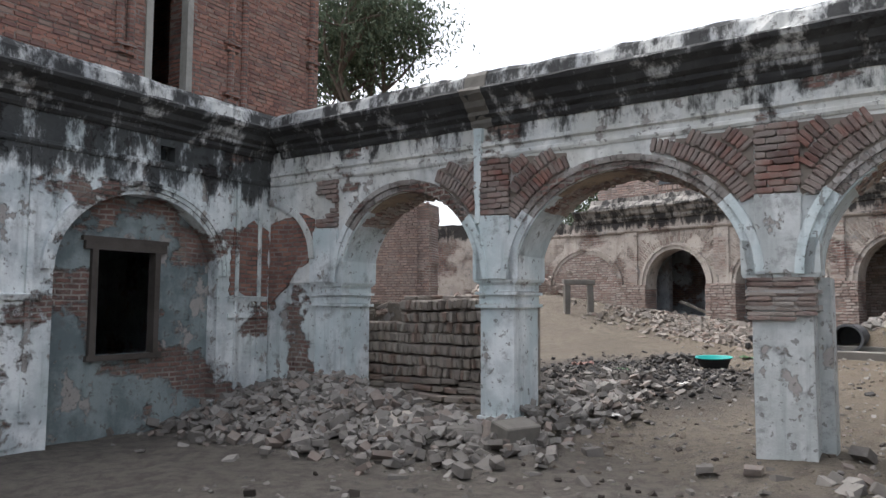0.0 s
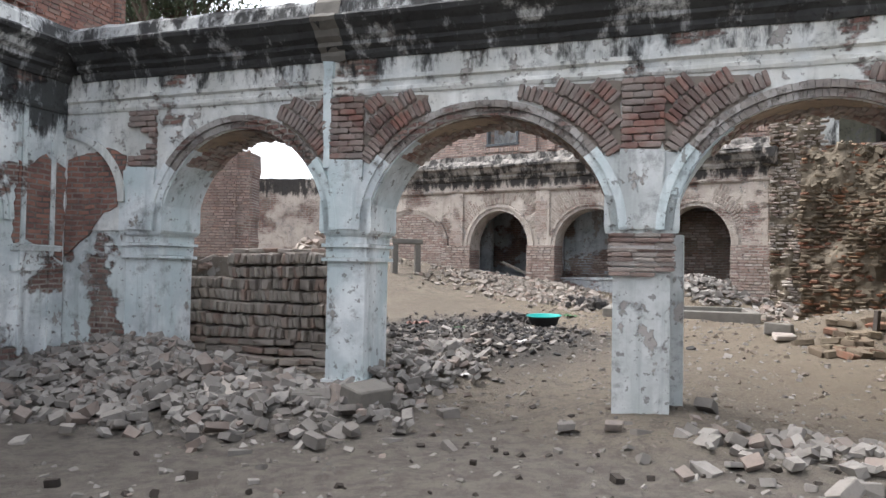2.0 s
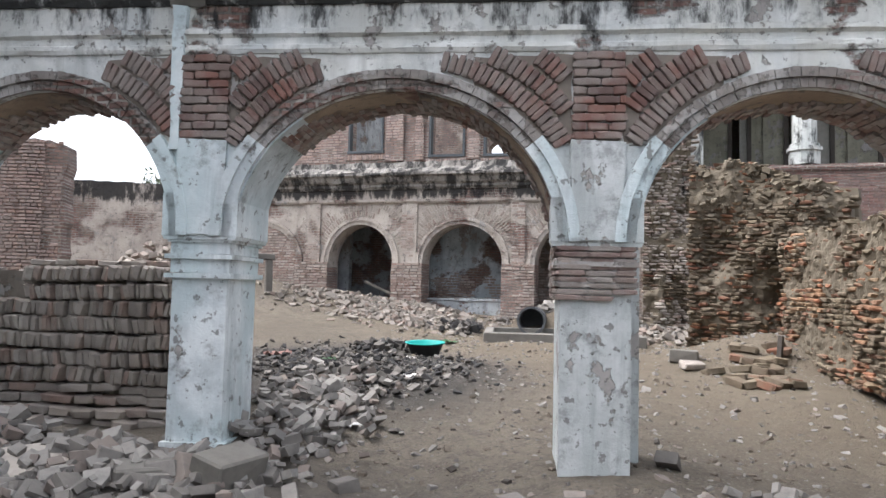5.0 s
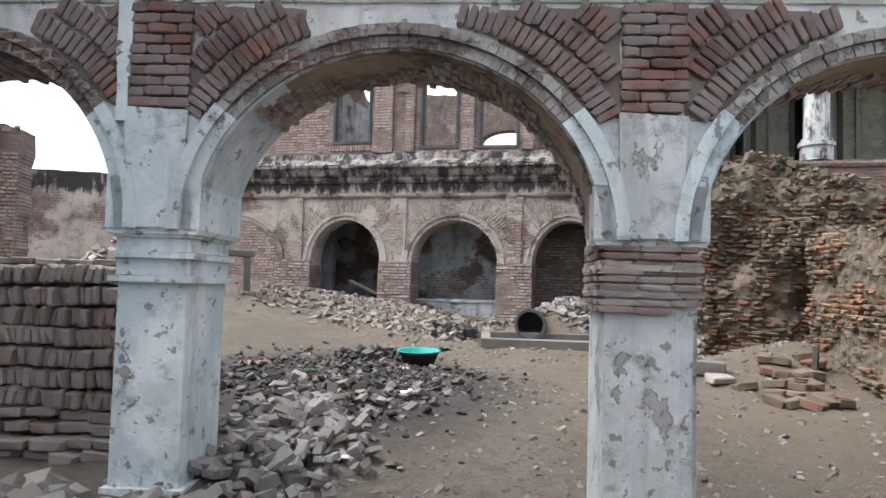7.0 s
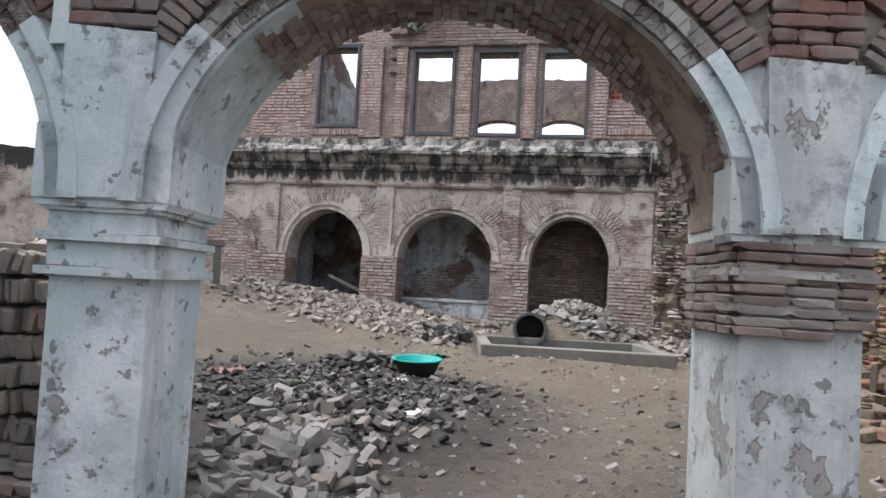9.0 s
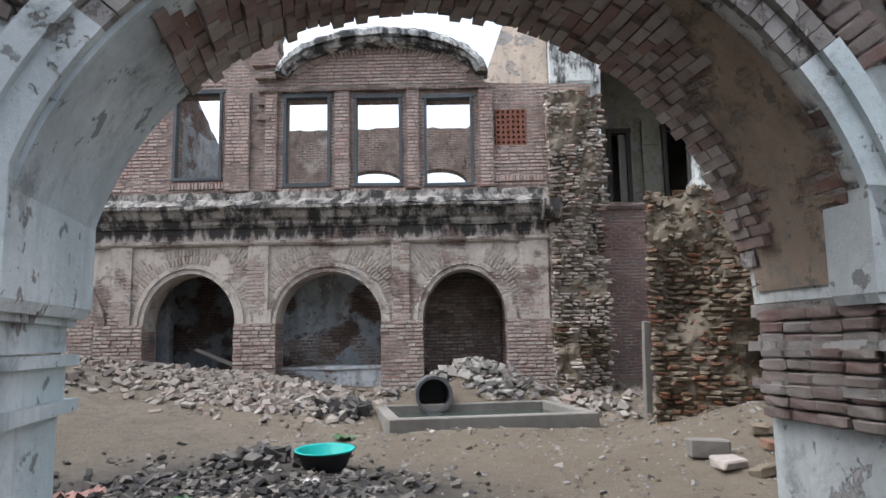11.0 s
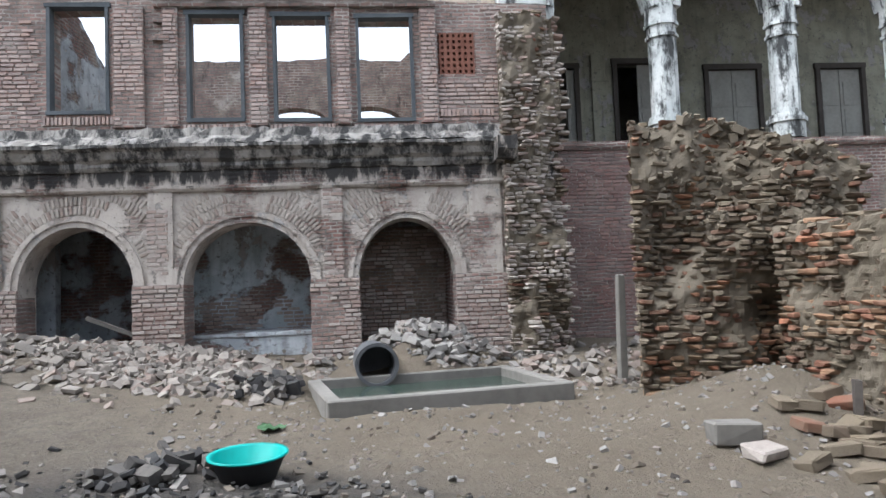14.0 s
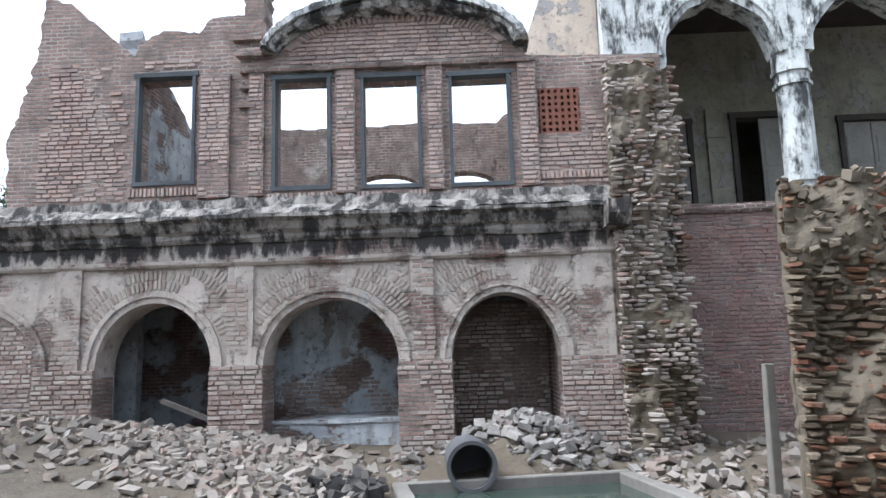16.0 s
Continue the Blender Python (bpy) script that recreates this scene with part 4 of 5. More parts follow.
STUB = stump_core("wall_stub", ragged([(-1.95, 0.3), (-1.95, 5.95), (-1.8, 6.15), (-1.4, 6.12), (-1.25, 5.6), (-1.3, 4.2), (-1.15, 2.8), (-1.2, 0.3)], 0.02, 0.1), 0.05, 0.8, M_CORE, FB, "broken stump of a cross wall, raw brick core")
E_LEFT = -5.76
WALL_E = stump_core("wall_ruin", ragged([(E_LEFT, 0.3), (E_LEFT, 3.4), (E_LEFT + 0.25, 3.52), (-4.9, 3.48), (-4.4, 3.2), (-3.5, 3.05), (-3.5, 0.3)], 0.02, 0.1), 0.72, 1.1, M_CORE, FE, "ruined thick wall of earthy rough brick")
WALL_F = stump_core("wall_ruin_side", ragged([(-12.6, 0.2), (-12.6, 2.3), (-9, 2.2), (-7.4, 2.2), (-7.4, 0.2)], 0.015, 0.1), 0.2, 0.6, M_CORE, FF, "low ruined wall of earthy brick")

# ---- walls that close the place ----
bm = prism([(-18.5, -0.5), (-18.5, 4.0), (7.2, 4.0), (7.2, -0.5)], [], -13, -12.5)
structure(finish("wall_behind_walk", bm, M_ARC, FA), "plain limewashed wall closing the yard", "wall")
bm = prism([(-13, -0.5), (-13, 4.0), (0.7, 4.0), (0.7, -0.5)], [], -0.5, 0)
structure(finish("wall_side", bm, M_ARC, FA @ Matrix.Translation((ARC_END, 0, 0)) @ Matrix.Rotation(radians(90), 4, "Z")), "plain limewashed side wall of the yard", "wall")

# ---- ruins beyond the arcade ----
FG = wall_frame(-20, 16.2)
bm = prism(ragged([(-11, 0), (-11, 4.3), (-8.0, 4.15), (-6.5, 4.05), (-6.22, 3.95), (-6.2, 3.6), (-6.22, 0)], 0.03, 0.12), [], 0, 0.5)
structure(finish("wall_back_ruin", bm, M_BUP, FG), "ruined brick wall beyond the arches", "wall")
bm = prism(ragged([(-9, 0.2), (-9, 4.0), (-4.0, 4.0), (-3, 3.6), (-2, 2.0), (-1.0, 1.5), (-1.0, 0.2)], 0.03, 0.2), [], 5, 5.4)
structure(finish("wall_back_low", bm, M_BLOW, FG), "low far wall with patches of old plaster", "wall")


# ---- loose bricks ----


def brick_mesh(name, mat, j, seed, bev=0.12):
    r = random.Random(seed)
    bm = bmesh.new()
    bmesh.ops.create_cube(bm, size=1.0)
    bmesh.ops.bevel(bm, geom=list(bm.edges), offset=bev, segments=1, affect="EDGES", clamp_overlap=True)
    for v in bm.verts:
        v.co += Vector((r.uniform(-j, j), r.uniform(-j, j), r.uniform(-j, j)))
    me = bpy.data.meshes.new(name)
    bm.to_mesh(me)
    bm.free()
    me.materials.append(mat)
    return me


def kit(name, mat, j, n=5, bev=0.12):
    return [brick_mesh(name, mat, j, 50 + i, bev) for i in range(n)]


class Pile:
    """Pieces of one kind: the first ones each an object of its own, the others joined."""

    def __init__(self, name, kit_, parent, most=300):
        self.name, self.kit, self.parent, self.most, self.n, self.rest = name, kit_, parent, most, 0, []

    def add(self, m):
        me = self.kit[rnd.randrange(len(self.kit))]
        self.n += 1
        if self.n <= self.most:
            ob = new(self.name, me)
            ob.parent = self.parent
            ob.matrix_basis = m
        else:
            self.rest.append((me, m))

    def close(self, name, label=""):
        if not self.rest:
            return
        vs, fs = [], []
        for me, m in self.rest:
            o = len(vs)
            vs += [tuple(m @ v.co) for v in me.vertices]
            fs += [tuple(o + i for i in p.vertices) for p in me.polygons]
        me = bpy.data.meshes.new(name)
        me.from_pydata(vs, [], fs)
        me.materials.append(self.kit[0].materials[0])
        ob = new(name, me)
        if self.parent:
            ob.parent = self.parent
        tagged(ob, label, kind="stuff")
        return ob


def placed(x, y, z, sx, sy, sz, ry=0.0, jit=0.0, rz=0.0, rx=0.0):
    return Matrix.LocRotScale((x + rnd.uniform(-jit, jit), y + rnd.uniform(-jit, jit), z + rnd.uniform(-jit, jit)), Euler((rx, ry, rz)), (sx, sy, sz))


def lump(seed):
    """The hull of a knocked-about block."""
    r = random.Random(seed)
    bm = bmesh.new()
    for x in (-0.5, 0.5):
        for y in (-0.5, 0.5):
            for z in (-0.5, 0.5):
                bm.verts.new((x * r.uniform(0.7, 1.1), y * r.uniform(0.65, 1.1), z * r.uniform(0.7, 1.1)))
                bm.verts.new((x * r.uniform(0.5, 1.05), y * r.uniform(0.75, 1.0), z * r.uniform(0.5, 1.05)))
    got = bmesh.ops.convex_hull(bm, input=list(bm.verts))
    bmesh.ops.delete(bm, geom=[v for v in bm.verts if not v.link_faces], context="VERTS")
    bm.verts.index_update()
    out = [v.co.copy() for v in bm.verts], [[v.index for v in f.verts] for f in bm.faces]
    bm.free()
    return out


LUMPS = [lump(100 + i) for i in range(14)]


def chunk_mesh(bm, p, size, flat=0.45):
    """One lump of broken brick or plaster."""
    s = size * rnd.uniform(0.6, 1.4)
    m = Matrix.Translation(p) @ Euler((rnd.uniform(-0.6, 0.6), rnd.uniform(-0.6, 0.6), rnd.uniform(0, 6.3))).to_matrix().to_4x4()
    m = m @ Matrix.Diagonal((s, s * rnd.uniform(0.5, 0.85), s * flat * rnd.uniform(0.6, 1.4), 1))
    co, fs = LUMPS[rnd.randrange(len(LUMPS))]
    vs = [bm.verts.new(m @ q) for q in co]
    for f in fs:
        bm.faces.new([vs[i] for i in f])


def rubble(name, label, spots, size, mat, flat=0.45, cat="rubble"):
    bm = bmesh.new()
    for x, y, lift in spots:
        t = TROUGH_INV @ Vector((x, y, 0))
        if -0.1 < t.x < 2.8 and -0.12 < t.y < 2.08 or math.hypot(x - 7.95, y - 13.8) < 0.62:
            continue
        chunk_mesh(bm, Vector((x, y, ground_z(x, y) + lift)), size * rnd.choice((0.6, 0.8, 1, 1, 1.3)), flat)
    ob = finish(name, bm, mat)
    tagged(ob, label, cat, kind="stuff")
    return ob


def spots(frame_, n, x0, x1, y0, y1, bias=1.0, lift=0.06):
    out = []
    for _ in range(n):
        p = frame_ @ Vector((rnd.uniform(x0, x1), y0 + (y1 - y0) * rnd.random() ** bias, 0))
        out.append((p.x, p.y, rnd.uniform(-0.02, lift)))
    return out


def gauss_spots(frame_, n, cx, cy, sx, sy, lift=0.08):
    out = []
    for _ in range(n):
        p = frame_ @ Vector((rnd.gauss(cx, sx), rnd.gauss(cy, sy), 0))
        out.append((p.x, p.y, rnd.uniform(-0.03, lift)))
    return out


rubble("rubble_heap", "heap of broken grey bricks and mortar against the wall", [s for s in gauss_spots(FA, 1900, -6.0, -0.75, 1.05, 0.5, 0.1) if (IA @ Vector((s[0], s[1], 0))).y < -0.08], 0.118, M_RUBBLE)
rubble("rubble_heap", "heap of broken bricks spilling behind a pier", gauss_spots(FA, 560, -3.3, 1.4, 0.26, 0.85, 0.1), 0.105, M_RUBBLE)
rubble("rubble_heap", "broken bricks round a pier foot", gauss_spots(FA, 90, -3.8, -0.4, 0.35, 0.2, 0.06), 0.14, M_RUBBLE)
rubble("rubble_heap", "broken bricks strewn by the arcade foot", gauss_spots(FA, 300, 0.75, -0.7, 0.85, 0.4, 0.06), 0.12, M_RUBBLE)
rubble("rubble_heap", "pale rubble heap before the ruined facade", [s for s in gauss_spots(FB, 1000, -7.7, -0.9, 1.0, 0.7, 0.05) if (IB @ Vector((s[0], s[1], 0))).y < 1.2], 0.125, M_RUBBLEDUST)
rubble("rubble_heap", "grey broken bricks spilling down to the trough", gauss_spots(FB, 520, -6.0, -1.6, 0.9, 0.6, 0.02), 0.13, M_RUBBLEDUST)
rubble("rubble_heap", "heap of fallen bricks at the broken end of the facade", gauss_spots(FB, 700, -13.6, 0.3, 0.8, 0.7, 0.9), 0.2, M_DUSTBRICK)
rubble("rubble_heap", "rubble heap behind the trough", gauss_spots(FB, 520, -3.4, -0.6, 0.6, 0.5, 0.1), 0.13, M_RUBBLE)
rubble("rubble_heap", "rubble strewn beside the trough", spots(FB, 260, -6.2, -0.6, -2.4, -1.3), 0.1, M_RUBBLEDUST)
rubble("rubble_heap", "rubble at the foot of the broken walls", spots(FB, 200, -2.2, 0.8, -2.6, 0.6), 0.15, M_RUBBLEDUST)
rubble("charred_scraps", "burnt black scraps and ash on the ground", [(rnd.gauss(2.9, 0.85), rnd.gauss(10.9, 0.8), rnd.uniform(-0.03, 0.03)) for _ in range(1500)], 0.07, M_ASH, 0.4, "ash")
rubble("charred_scraps", "burnt black clods and rags heaped on the earth", [(rnd.gauss(3.1, 0.6), rnd.gauss(10.3, 0.5), rnd.uniform(-0.02, 0.05)) for _ in range(420)], 0.085, M_ASH, 0.35, "ash")
rubble("charred_scraps", "small heap of black burnt rags on the earth", [(rnd.gauss(3.93, 0.16), rnd.gauss(12.05, 0.13), rnd.uniform(0, 0.1)) for _ in range(70)], 0.12, M_ASH, 0.5, "ash")
rubble("stones", "scattered small stones and brick bits on earth", spots(FA, 1300, -5, 5, -5.5, 0, 1, 0.008) + spots(FA, 3400, -4, 6.5, 0, 8, 1, 0.008), 0.04, M_RUBBLE, 0.6, "stones")
rubble("stones", "broken brick bits lying about the earth yard", spots(FA, 150, -3.5, 6.5, 0.3, 8, 1, 0.01) + spots(FA, 90, -5, 4, -4, -0.5, 1, 0.01), 0.085, M_RUBBLE, 0.4, "stones")
rubble("clods", "brown earth clods scattered over the yard", spots(FA, 1500, -4, 7, -1, 8, 1, 0.005), 0.05, M_CLOD, 0.5, "earth")
rubble("dung", "dark dung clods scattered on the ground", spots(FA, 180, -4.5, 3.5, -4.5, -0.8, 1, 0.015) + spots(FA, 45, -2.5, 4, 0, 4.5, 1, 0.012), 0.055, M_DUNG, 0.8, "dung")


# single blocks
def block(x, y, size, flat, mat, label, turn=0.0, cat="stone block"):
    bm = bmesh.new()
    a, b, c = size
    box(bm, -a / 2, a / 2, -b / 2, b / 2, 0, c, 0.02)
    bmesh.ops.bevel(bm, geom=list(bm.edges), offset=0.015, segments=1, affect="EDGES")
    ob = finish("stone_block", bm, mat, pose(x, y, ground_z(x, y) - 0.015, flat, 0, turn))
    return tagged(ob, label, cat)


block(6.75, 8.85, (0.36, 0.24, 0.17), 0, M_CONC, "pale cut stone block lying on the earth", -50)
block(6.62, 8.62, (0.28, 0.2, 0.1), 8, M_GREYBRICK, "small broken block lying on the earth", -20)
block(0.72, 7.2, (0.42, 0.3, 0.2), 12, M_CONC, "broken masonry lump beside the pier", 30)
block(0.3, 7.4, (0.5, 0.28, 0.09), 4, M_CONC, "pale slab fragment beside the pier", -10)
block(-0.45, 7.75, (0.55, 0.42, 0.07), 22, M_GREYBRICK, "flat plaster slab leaning on rubble", 15)


# ---- brick stack inside the first arch ----
def build_stack():
    e = structure(new("wall_brick_stack"), "dry stack of reused grey bricks stood on edge", "wall")
    e.matrix_basis = FA
    core = bmesh.new()
    box(core, -6.95, -4.2, 1.16, 1.75, -0.2, 1.5)
    finish("core", core, M_MORTAR, parent=e)
    k = kit("brick", M_GREYBRICK, 0.07, 6)
    pile = Pile("brick", k, e, 300)
    z = 0.05
    row = 0
    while z < 1.56:
        upright = row >= 5
        h = 0.145 if upright else 0.085
        x = -6.98
        while x < -4.15:
            w = rnd.uniform(0.045, 0.07) if upright else rnd.uniform(0.17, 0.3)
            if z + h < (1.62 if x > -6.05 else 1.3):
                pile.add(placed(x + w / 2, 1.15 - rnd.uniform(0, 0.075) - (0.1 if not upright and row < 3 else 0) + 0.05 * noise.noise(Vector((x * 1.7, z * 2, 5))), z + h / 2 + 0.035 * noise.noise(Vector((x * 1.3, row * 0.35, 2))), w * 0.98, rnd.uniform(0.2, 0.24), h * rnd.uniform(0.84, 0.97), (0.13 if row % 2 else -0.13) + rnd.uniform(-0.14, 0.14) if upright else rnd.uniform(-0.06, 0.06), 0.007))
            x += w
        z += h + 0.006
        row += 1
    x = -6.0
    while x < -4.2:
        w = rnd.uniform(0.18, 0.26)
        pile.add(placed(x + w / 2, 1.2, 1.585, w, 0.22, 0.05, rnd.uniform(-0.04, 0.04), 0.006))
        x += w
    for _ in range(22):
        pile.add(placed(rnd.uniform(-6.9, -6.1), rnd.uniform(1.15, 1.5), rnd.uniform(1.3, 1.48), 0.22, 0.12, 0.06, rnd.uniform(-0.5, 0.5), 0, rnd.uniform(0, 3)))
    pile.close("bricks_behind")


build_stack()


# ---- trough, pipe, basin, post ----
def build_trough():
    e = tagged(new("water_trough"), "low cement water trough with murky water", "trough")
    e.matrix_basis = TROUGH
    L, Dp, t, h = 2.7, 2.0, 0.16, 0.3
    bm = bmesh.new()
    for x0, x1, y0, y1 in ((0, L, 0, t), (0, L, Dp - t, Dp), (0, t, t, Dp - t), (L - t, L, t, Dp - t)):
        box(bm, x0, x1, y0, y1, -0.3, h, 0.006)
    bmesh.ops.bevel(bm, geom=list(bm.edges), offset=0.015, segments=1, affect="EDGES")
    finish("rim", bm, M_CONC, parent=e)
    bm = bmesh.new()
    box(bm, t, L - t, t, Dp - t, -0.3, -0.2)
    finish("bottom", bm, M_CONC, parent=e)
    bm = bmesh.new()
    bmesh.ops.create_grid(bm, x_segments=1, y_segments=1, size=0.5, matrix=Matrix.Translation((L / 2, Dp / 2, h - 0.12)) @ Matrix.Diagonal((L - 2 * t + 0.02, Dp - 2 * t + 0.02, 1, 1)))
    finish("water", bm, M_WATER, parent=e)


build_trough()


def tube(bm, r0, r1, length, m, seg=28):
    rows = []
    for r, z in ((r1, 0), (r1, length), (r0, length), (r0, 0)):
        rows.append([bm.verts.new(m @ Vector((r * math.cos(2 * math.pi * i / seg), r * math.sin(2 * math.pi * i / seg), z))) for i in range(seg)])
    for j in range(4):
        a, b = rows[j], rows[(j + 1) % 4]
        for i in range(seg):
            bm.faces.new((a[i], a[(i + 1) % seg], b[(i + 1) % seg], b[i]))


bm = bmesh.new()
tube(bm, 0.225, 0.262, 0.75, pose(0, 0, 0, -90, 0, 0))
tube(bm, 0.235, 0.278, 0.1, pose(0, -0.06, 0, -90, 0, 0))
bmesh.ops.create_cone(bm, cap_ends=True, segments=28, radius1=0.23, radius2=0.23, depth=0.04, matrix=pose(0, 0.5, 0, -90, 0, 0))
p = Vector((7.75, 13.55, 0.0))
tagged(finish("drain_pipe", bm, M_PIPE, pose(p.x, p.y, 0.44 + 0.42, 0, 0, -40), smooth=False), "large dark pipe section lying over the trough", "pipe")


def build_basin():
    prof = [(0.0, 0.0), (0.2, 0.0), (0.225, 0.012), (0.3, 0.19), (0.33, 0.2), (0.33, 0.215), (0.3, 0.212), (0.285, 0.2), (0.215, 0.03), (0.19, 0.02), (0.0, 0.02)]
    seg = 40
    bm = bmesh.new()
    rows = [[bm.verts.new((r * math.cos(2 * math.pi * i / seg), r * math.sin(2 * math.pi * i / seg), z)) for i in range(seg)] if r > 0 else [bm.verts.new((0, 0, z))] for r, z in prof]
    for j, (a, b) in enumerate(zip(rows, rows[1:])):
        for i in range(seg):
            n = (i + 1) % seg
            f = [a[i % len(a)], a[n % len(a)], b[n % len(b)], b[i % len(b)]]
            f = list(dict.fromkeys(f))
            bm.faces.new(f).material_index = 1 if j < 3 else 0
    x, y = 4.42, 11.55
    tagged(finish("basin", bm, [M_TEAL, M_BLACKRUB], pose(x, y, ground_z(x, y) - 0.005, 2, -2, 0) @ Matrix.Diagonal((0.88, 0.88, 0.9, 1)), smooth=True), "teal plastic basin with dark outside on the ground", "basin")


build_basin()


def post(x, y, h, r, mat, label, lean=0.0):
    bm = bmesh.new()
    box(bm, -r, r, -r * 0.8, r * 0.8, -0.2, h, 0.012)
    bmesh.ops.bevel(bm, geom=list(bm.edges), offset=0.01, segments=1, affect="EDGES")
    tagged(finish("stone_post", bm, mat, pose(x, y, ground_z(x, y), lean, lean, -40)), label, "post")


post(9.55, 11.05, 1.35, 0.05, M_CONC, "thin grey stone post standing by the ruin", 1)


def stone_frame(x, y, turn):
    bm = bmesh.new()
    for px in (-0.31, 0.31):
        box(bm, px - 0.075, px + 0.075, -0.06, 0.06, -0.3, 0.68, 0.012)
    box(bm, -0.42, 0.42, -0.08, 0.08, 0.685, 0.8, 0.012)
    bmesh.ops.bevel(bm, geom=list(bm.edges), offset=0.012, segments=1, affect="EDGES")
    tagged(finish("stone_gate", bm, M_CONC, pose(x, y, ground_z(x, y), 0, 0, turn)), "two grey stone posts under a stone lintel in earth", "gate")


stone_frame(3.35, 17.4, 14)



# ---- loose things on the earth ----
def loose_bricks():
    k = kit("loose_brick", M_EARTHBRICK, 0.05, 3, 0.1)
    for i in range(26):
        t = rnd.random()
        x, y = 7.75 - 1.2 * t + rnd.gauss(0, 0.2), 8.5 - 1.0 * t + rnd.gauss(0, 0.2)
        ob = new("loose_brick", k[i % 3])
        ob.matrix_basis = Matrix.LocRotScale((x, y, ground_z(x, y) + 0.03), Euler((rnd.uniform(-0.2, 0.2), rnd.uniform(-0.2, 0.2), rnd.uniform(0, 6))), (0.26, 0.16, 0.085))
        tagged(ob, "loose earthy brick lying on the dusty ground", "brick", group="loose bricks by the ruined wall")


loose_bricks()
bm = bmesh.new()
box(bm, -0.045, 0.045, -0.03, 0.03, -0.1, 0.3, 0.008)
tagged(finish("wooden_stake", bm, M_WOODDARK, pose(7.72, 8.2, ground_z(7.72, 8.2), 3, 4, 20)), "short dark wooden stake stuck in the earth", "stake")
bm = bmesh.new()
box(bm, 0, 2.1, 0, 0.16, 0, 0.06, 0.01)
tagged(finish("fallen_beam", bm, M_CONC, FB @ pose(-8.3, -0.1, 1.55, 0, 24, 12)), "fallen pale beam leaning in an archway", "beam")


def scrap(x, y, mat, label, s):
    bm = bmesh.new()
    bmesh.ops.create_grid(bm, x_segments=6, y_segments=5, size=s)
    for v in bm.verts:
        v.co.z = abs(noise.noise(v.co * 11 + Vector((x, y, 0)))) * s * 0.9
        v.co += Vector((rnd.uniform(-1, 1), rnd.uniform(-1, 1), 0)) * s * 0.16
    bmesh.ops.solidify(bm, geom=list(bm.faces), thickness=0.004)
    tagged(finish("cloth_scrap", bm, mat, pose(x, y, ground_z(x, y) + 0.015, 0, 0, rnd.uniform(0, 360))), label, "scrap")


M_PINK = plain("faded_pink_cloth", (0.24, 0.14, 0.12), 0.95, 0.4, 20)
M_GREEN = plain("faded_green_plastic", (0.06, 0.12, 0.055), 0.6, 0.4, 20)
M_PALE = plain("dirty_white_plastic", (0.5, 0.48, 0.45), 0.7, 0.4, 20)
scrap(2.35, 11.9, M_PINK, "crumpled faded pink cloth on the ash", 0.16)
scrap(2.85, 11.3, M_GREEN, "crumpled green plastic scrap on the ash", 0.09)
scrap(3.3, 9.7, M_PALE, "dirty white plastic scrap on the earth", 0.08)
scrap(2.0, 8.2, M_PALE, "dirty white plastic scrap on the earth", 0.08)
scrap(5.4, 12.6, M_GREEN, "crumpled green plastic scrap beside the trough", 0.1)
scrap(3.9, 11.0, M_PALE, "dirty white plastic scrap on the ash", 0.06)
rubble("black_refuse", "heap of black refuse beside the trough", gauss_spots(FB, 120, -5.2, -2.15, 0.3, 0.2, 0.14), 0.12, M_ASH, 0.6, "refuse")


# ---- trees ----
def build_tree(x, y, height, crown, leaves, seed, label):
    r = random.Random(seed)
    base = Vector((x, y, ground_z(x, y) - 0.2))
    e = tagged(new("tree"), label, "tree")
    e.matrix_basis = Matrix.Translation(base)
    bm = bmesh.new()
    tips = []

    def limb(p, d, length, rad, depth):
        rows = []
        n = 5
        for i in range(n + 1):
            q = rad * (1 - 0.6 * i / n)
            up = d.orthogonal().normalized()
            side = d.cross(up)
            rows.append([bm.verts.new(p + (up * math.cos(a) + side * math.sin(a)) * q) for a in (0, 1.26, 2.51, 3.77, 5.03)])
            if i < n:
                p = p + d * (length / n)
                d = (d + Vector((r.uniform(-1, 1), r.uniform(-1, 1), r.uniform(-0.6, 0.8))) * 0.16).normalized()
                if depth > 0 and i >= 2:
                    tips.append((p.copy(), depth))
        for a, b in zip(rows, rows[1:]):
            for j in range(5):
                bm.faces.new((a[j], a[(j + 1) % 5], b[(j + 1) % 5], b[j]))
        if depth < 3:
            for _ in range(5 if depth else 6):
                nd = (d * 0.55 + Vector((r.uniform(-1, 1), r.uniform(-1, 1), r.uniform(-0.35, 0.75)))).normalized()
                limb(p, nd, length * r.uniform(0.5, 0.72), rad * 0.4, depth + 1)

    limb(Vector((0, 0, 0)), Vector((0.05, 0, 1)), height * 0.42, height * 0.035, 0)
    finish("trunk", bm, M_BARK, parent=e)
    bm = bmesh.new()
    picks = [t for t in tips if t[1] >= 2]
    for _ in range(leaves):
        c, _d = picks[r.randrange(len(picks))]
        c = c + Vector((r.gauss(0, 1), r.gauss(0, 1), r.gauss(-0.1, 0.7))) * crown
        for _k in range(5):
            q = c + Vector((r.gauss(0, 1), r.gauss(0, 1), r.gauss(0, 1))) * 0.13
            m = Matrix.Translation(q) @ Euler((r.uniform(0, 6), r.uniform(0, 6), r.uniform(0, 6))).to_matrix().to_4x4()
            l = r.uniform(0.07, 0.15)
            bm.faces.new([bm.verts.new(m @ Vector(v)) for v in ((-l, 0, 0), (0, -l * 0.35, 0.01), (l, 0, 0), (0, l * 0.35, 0.01))])
    tagged(finish("leaves", bm, M_LEAF, parent=e), kind="stuff")


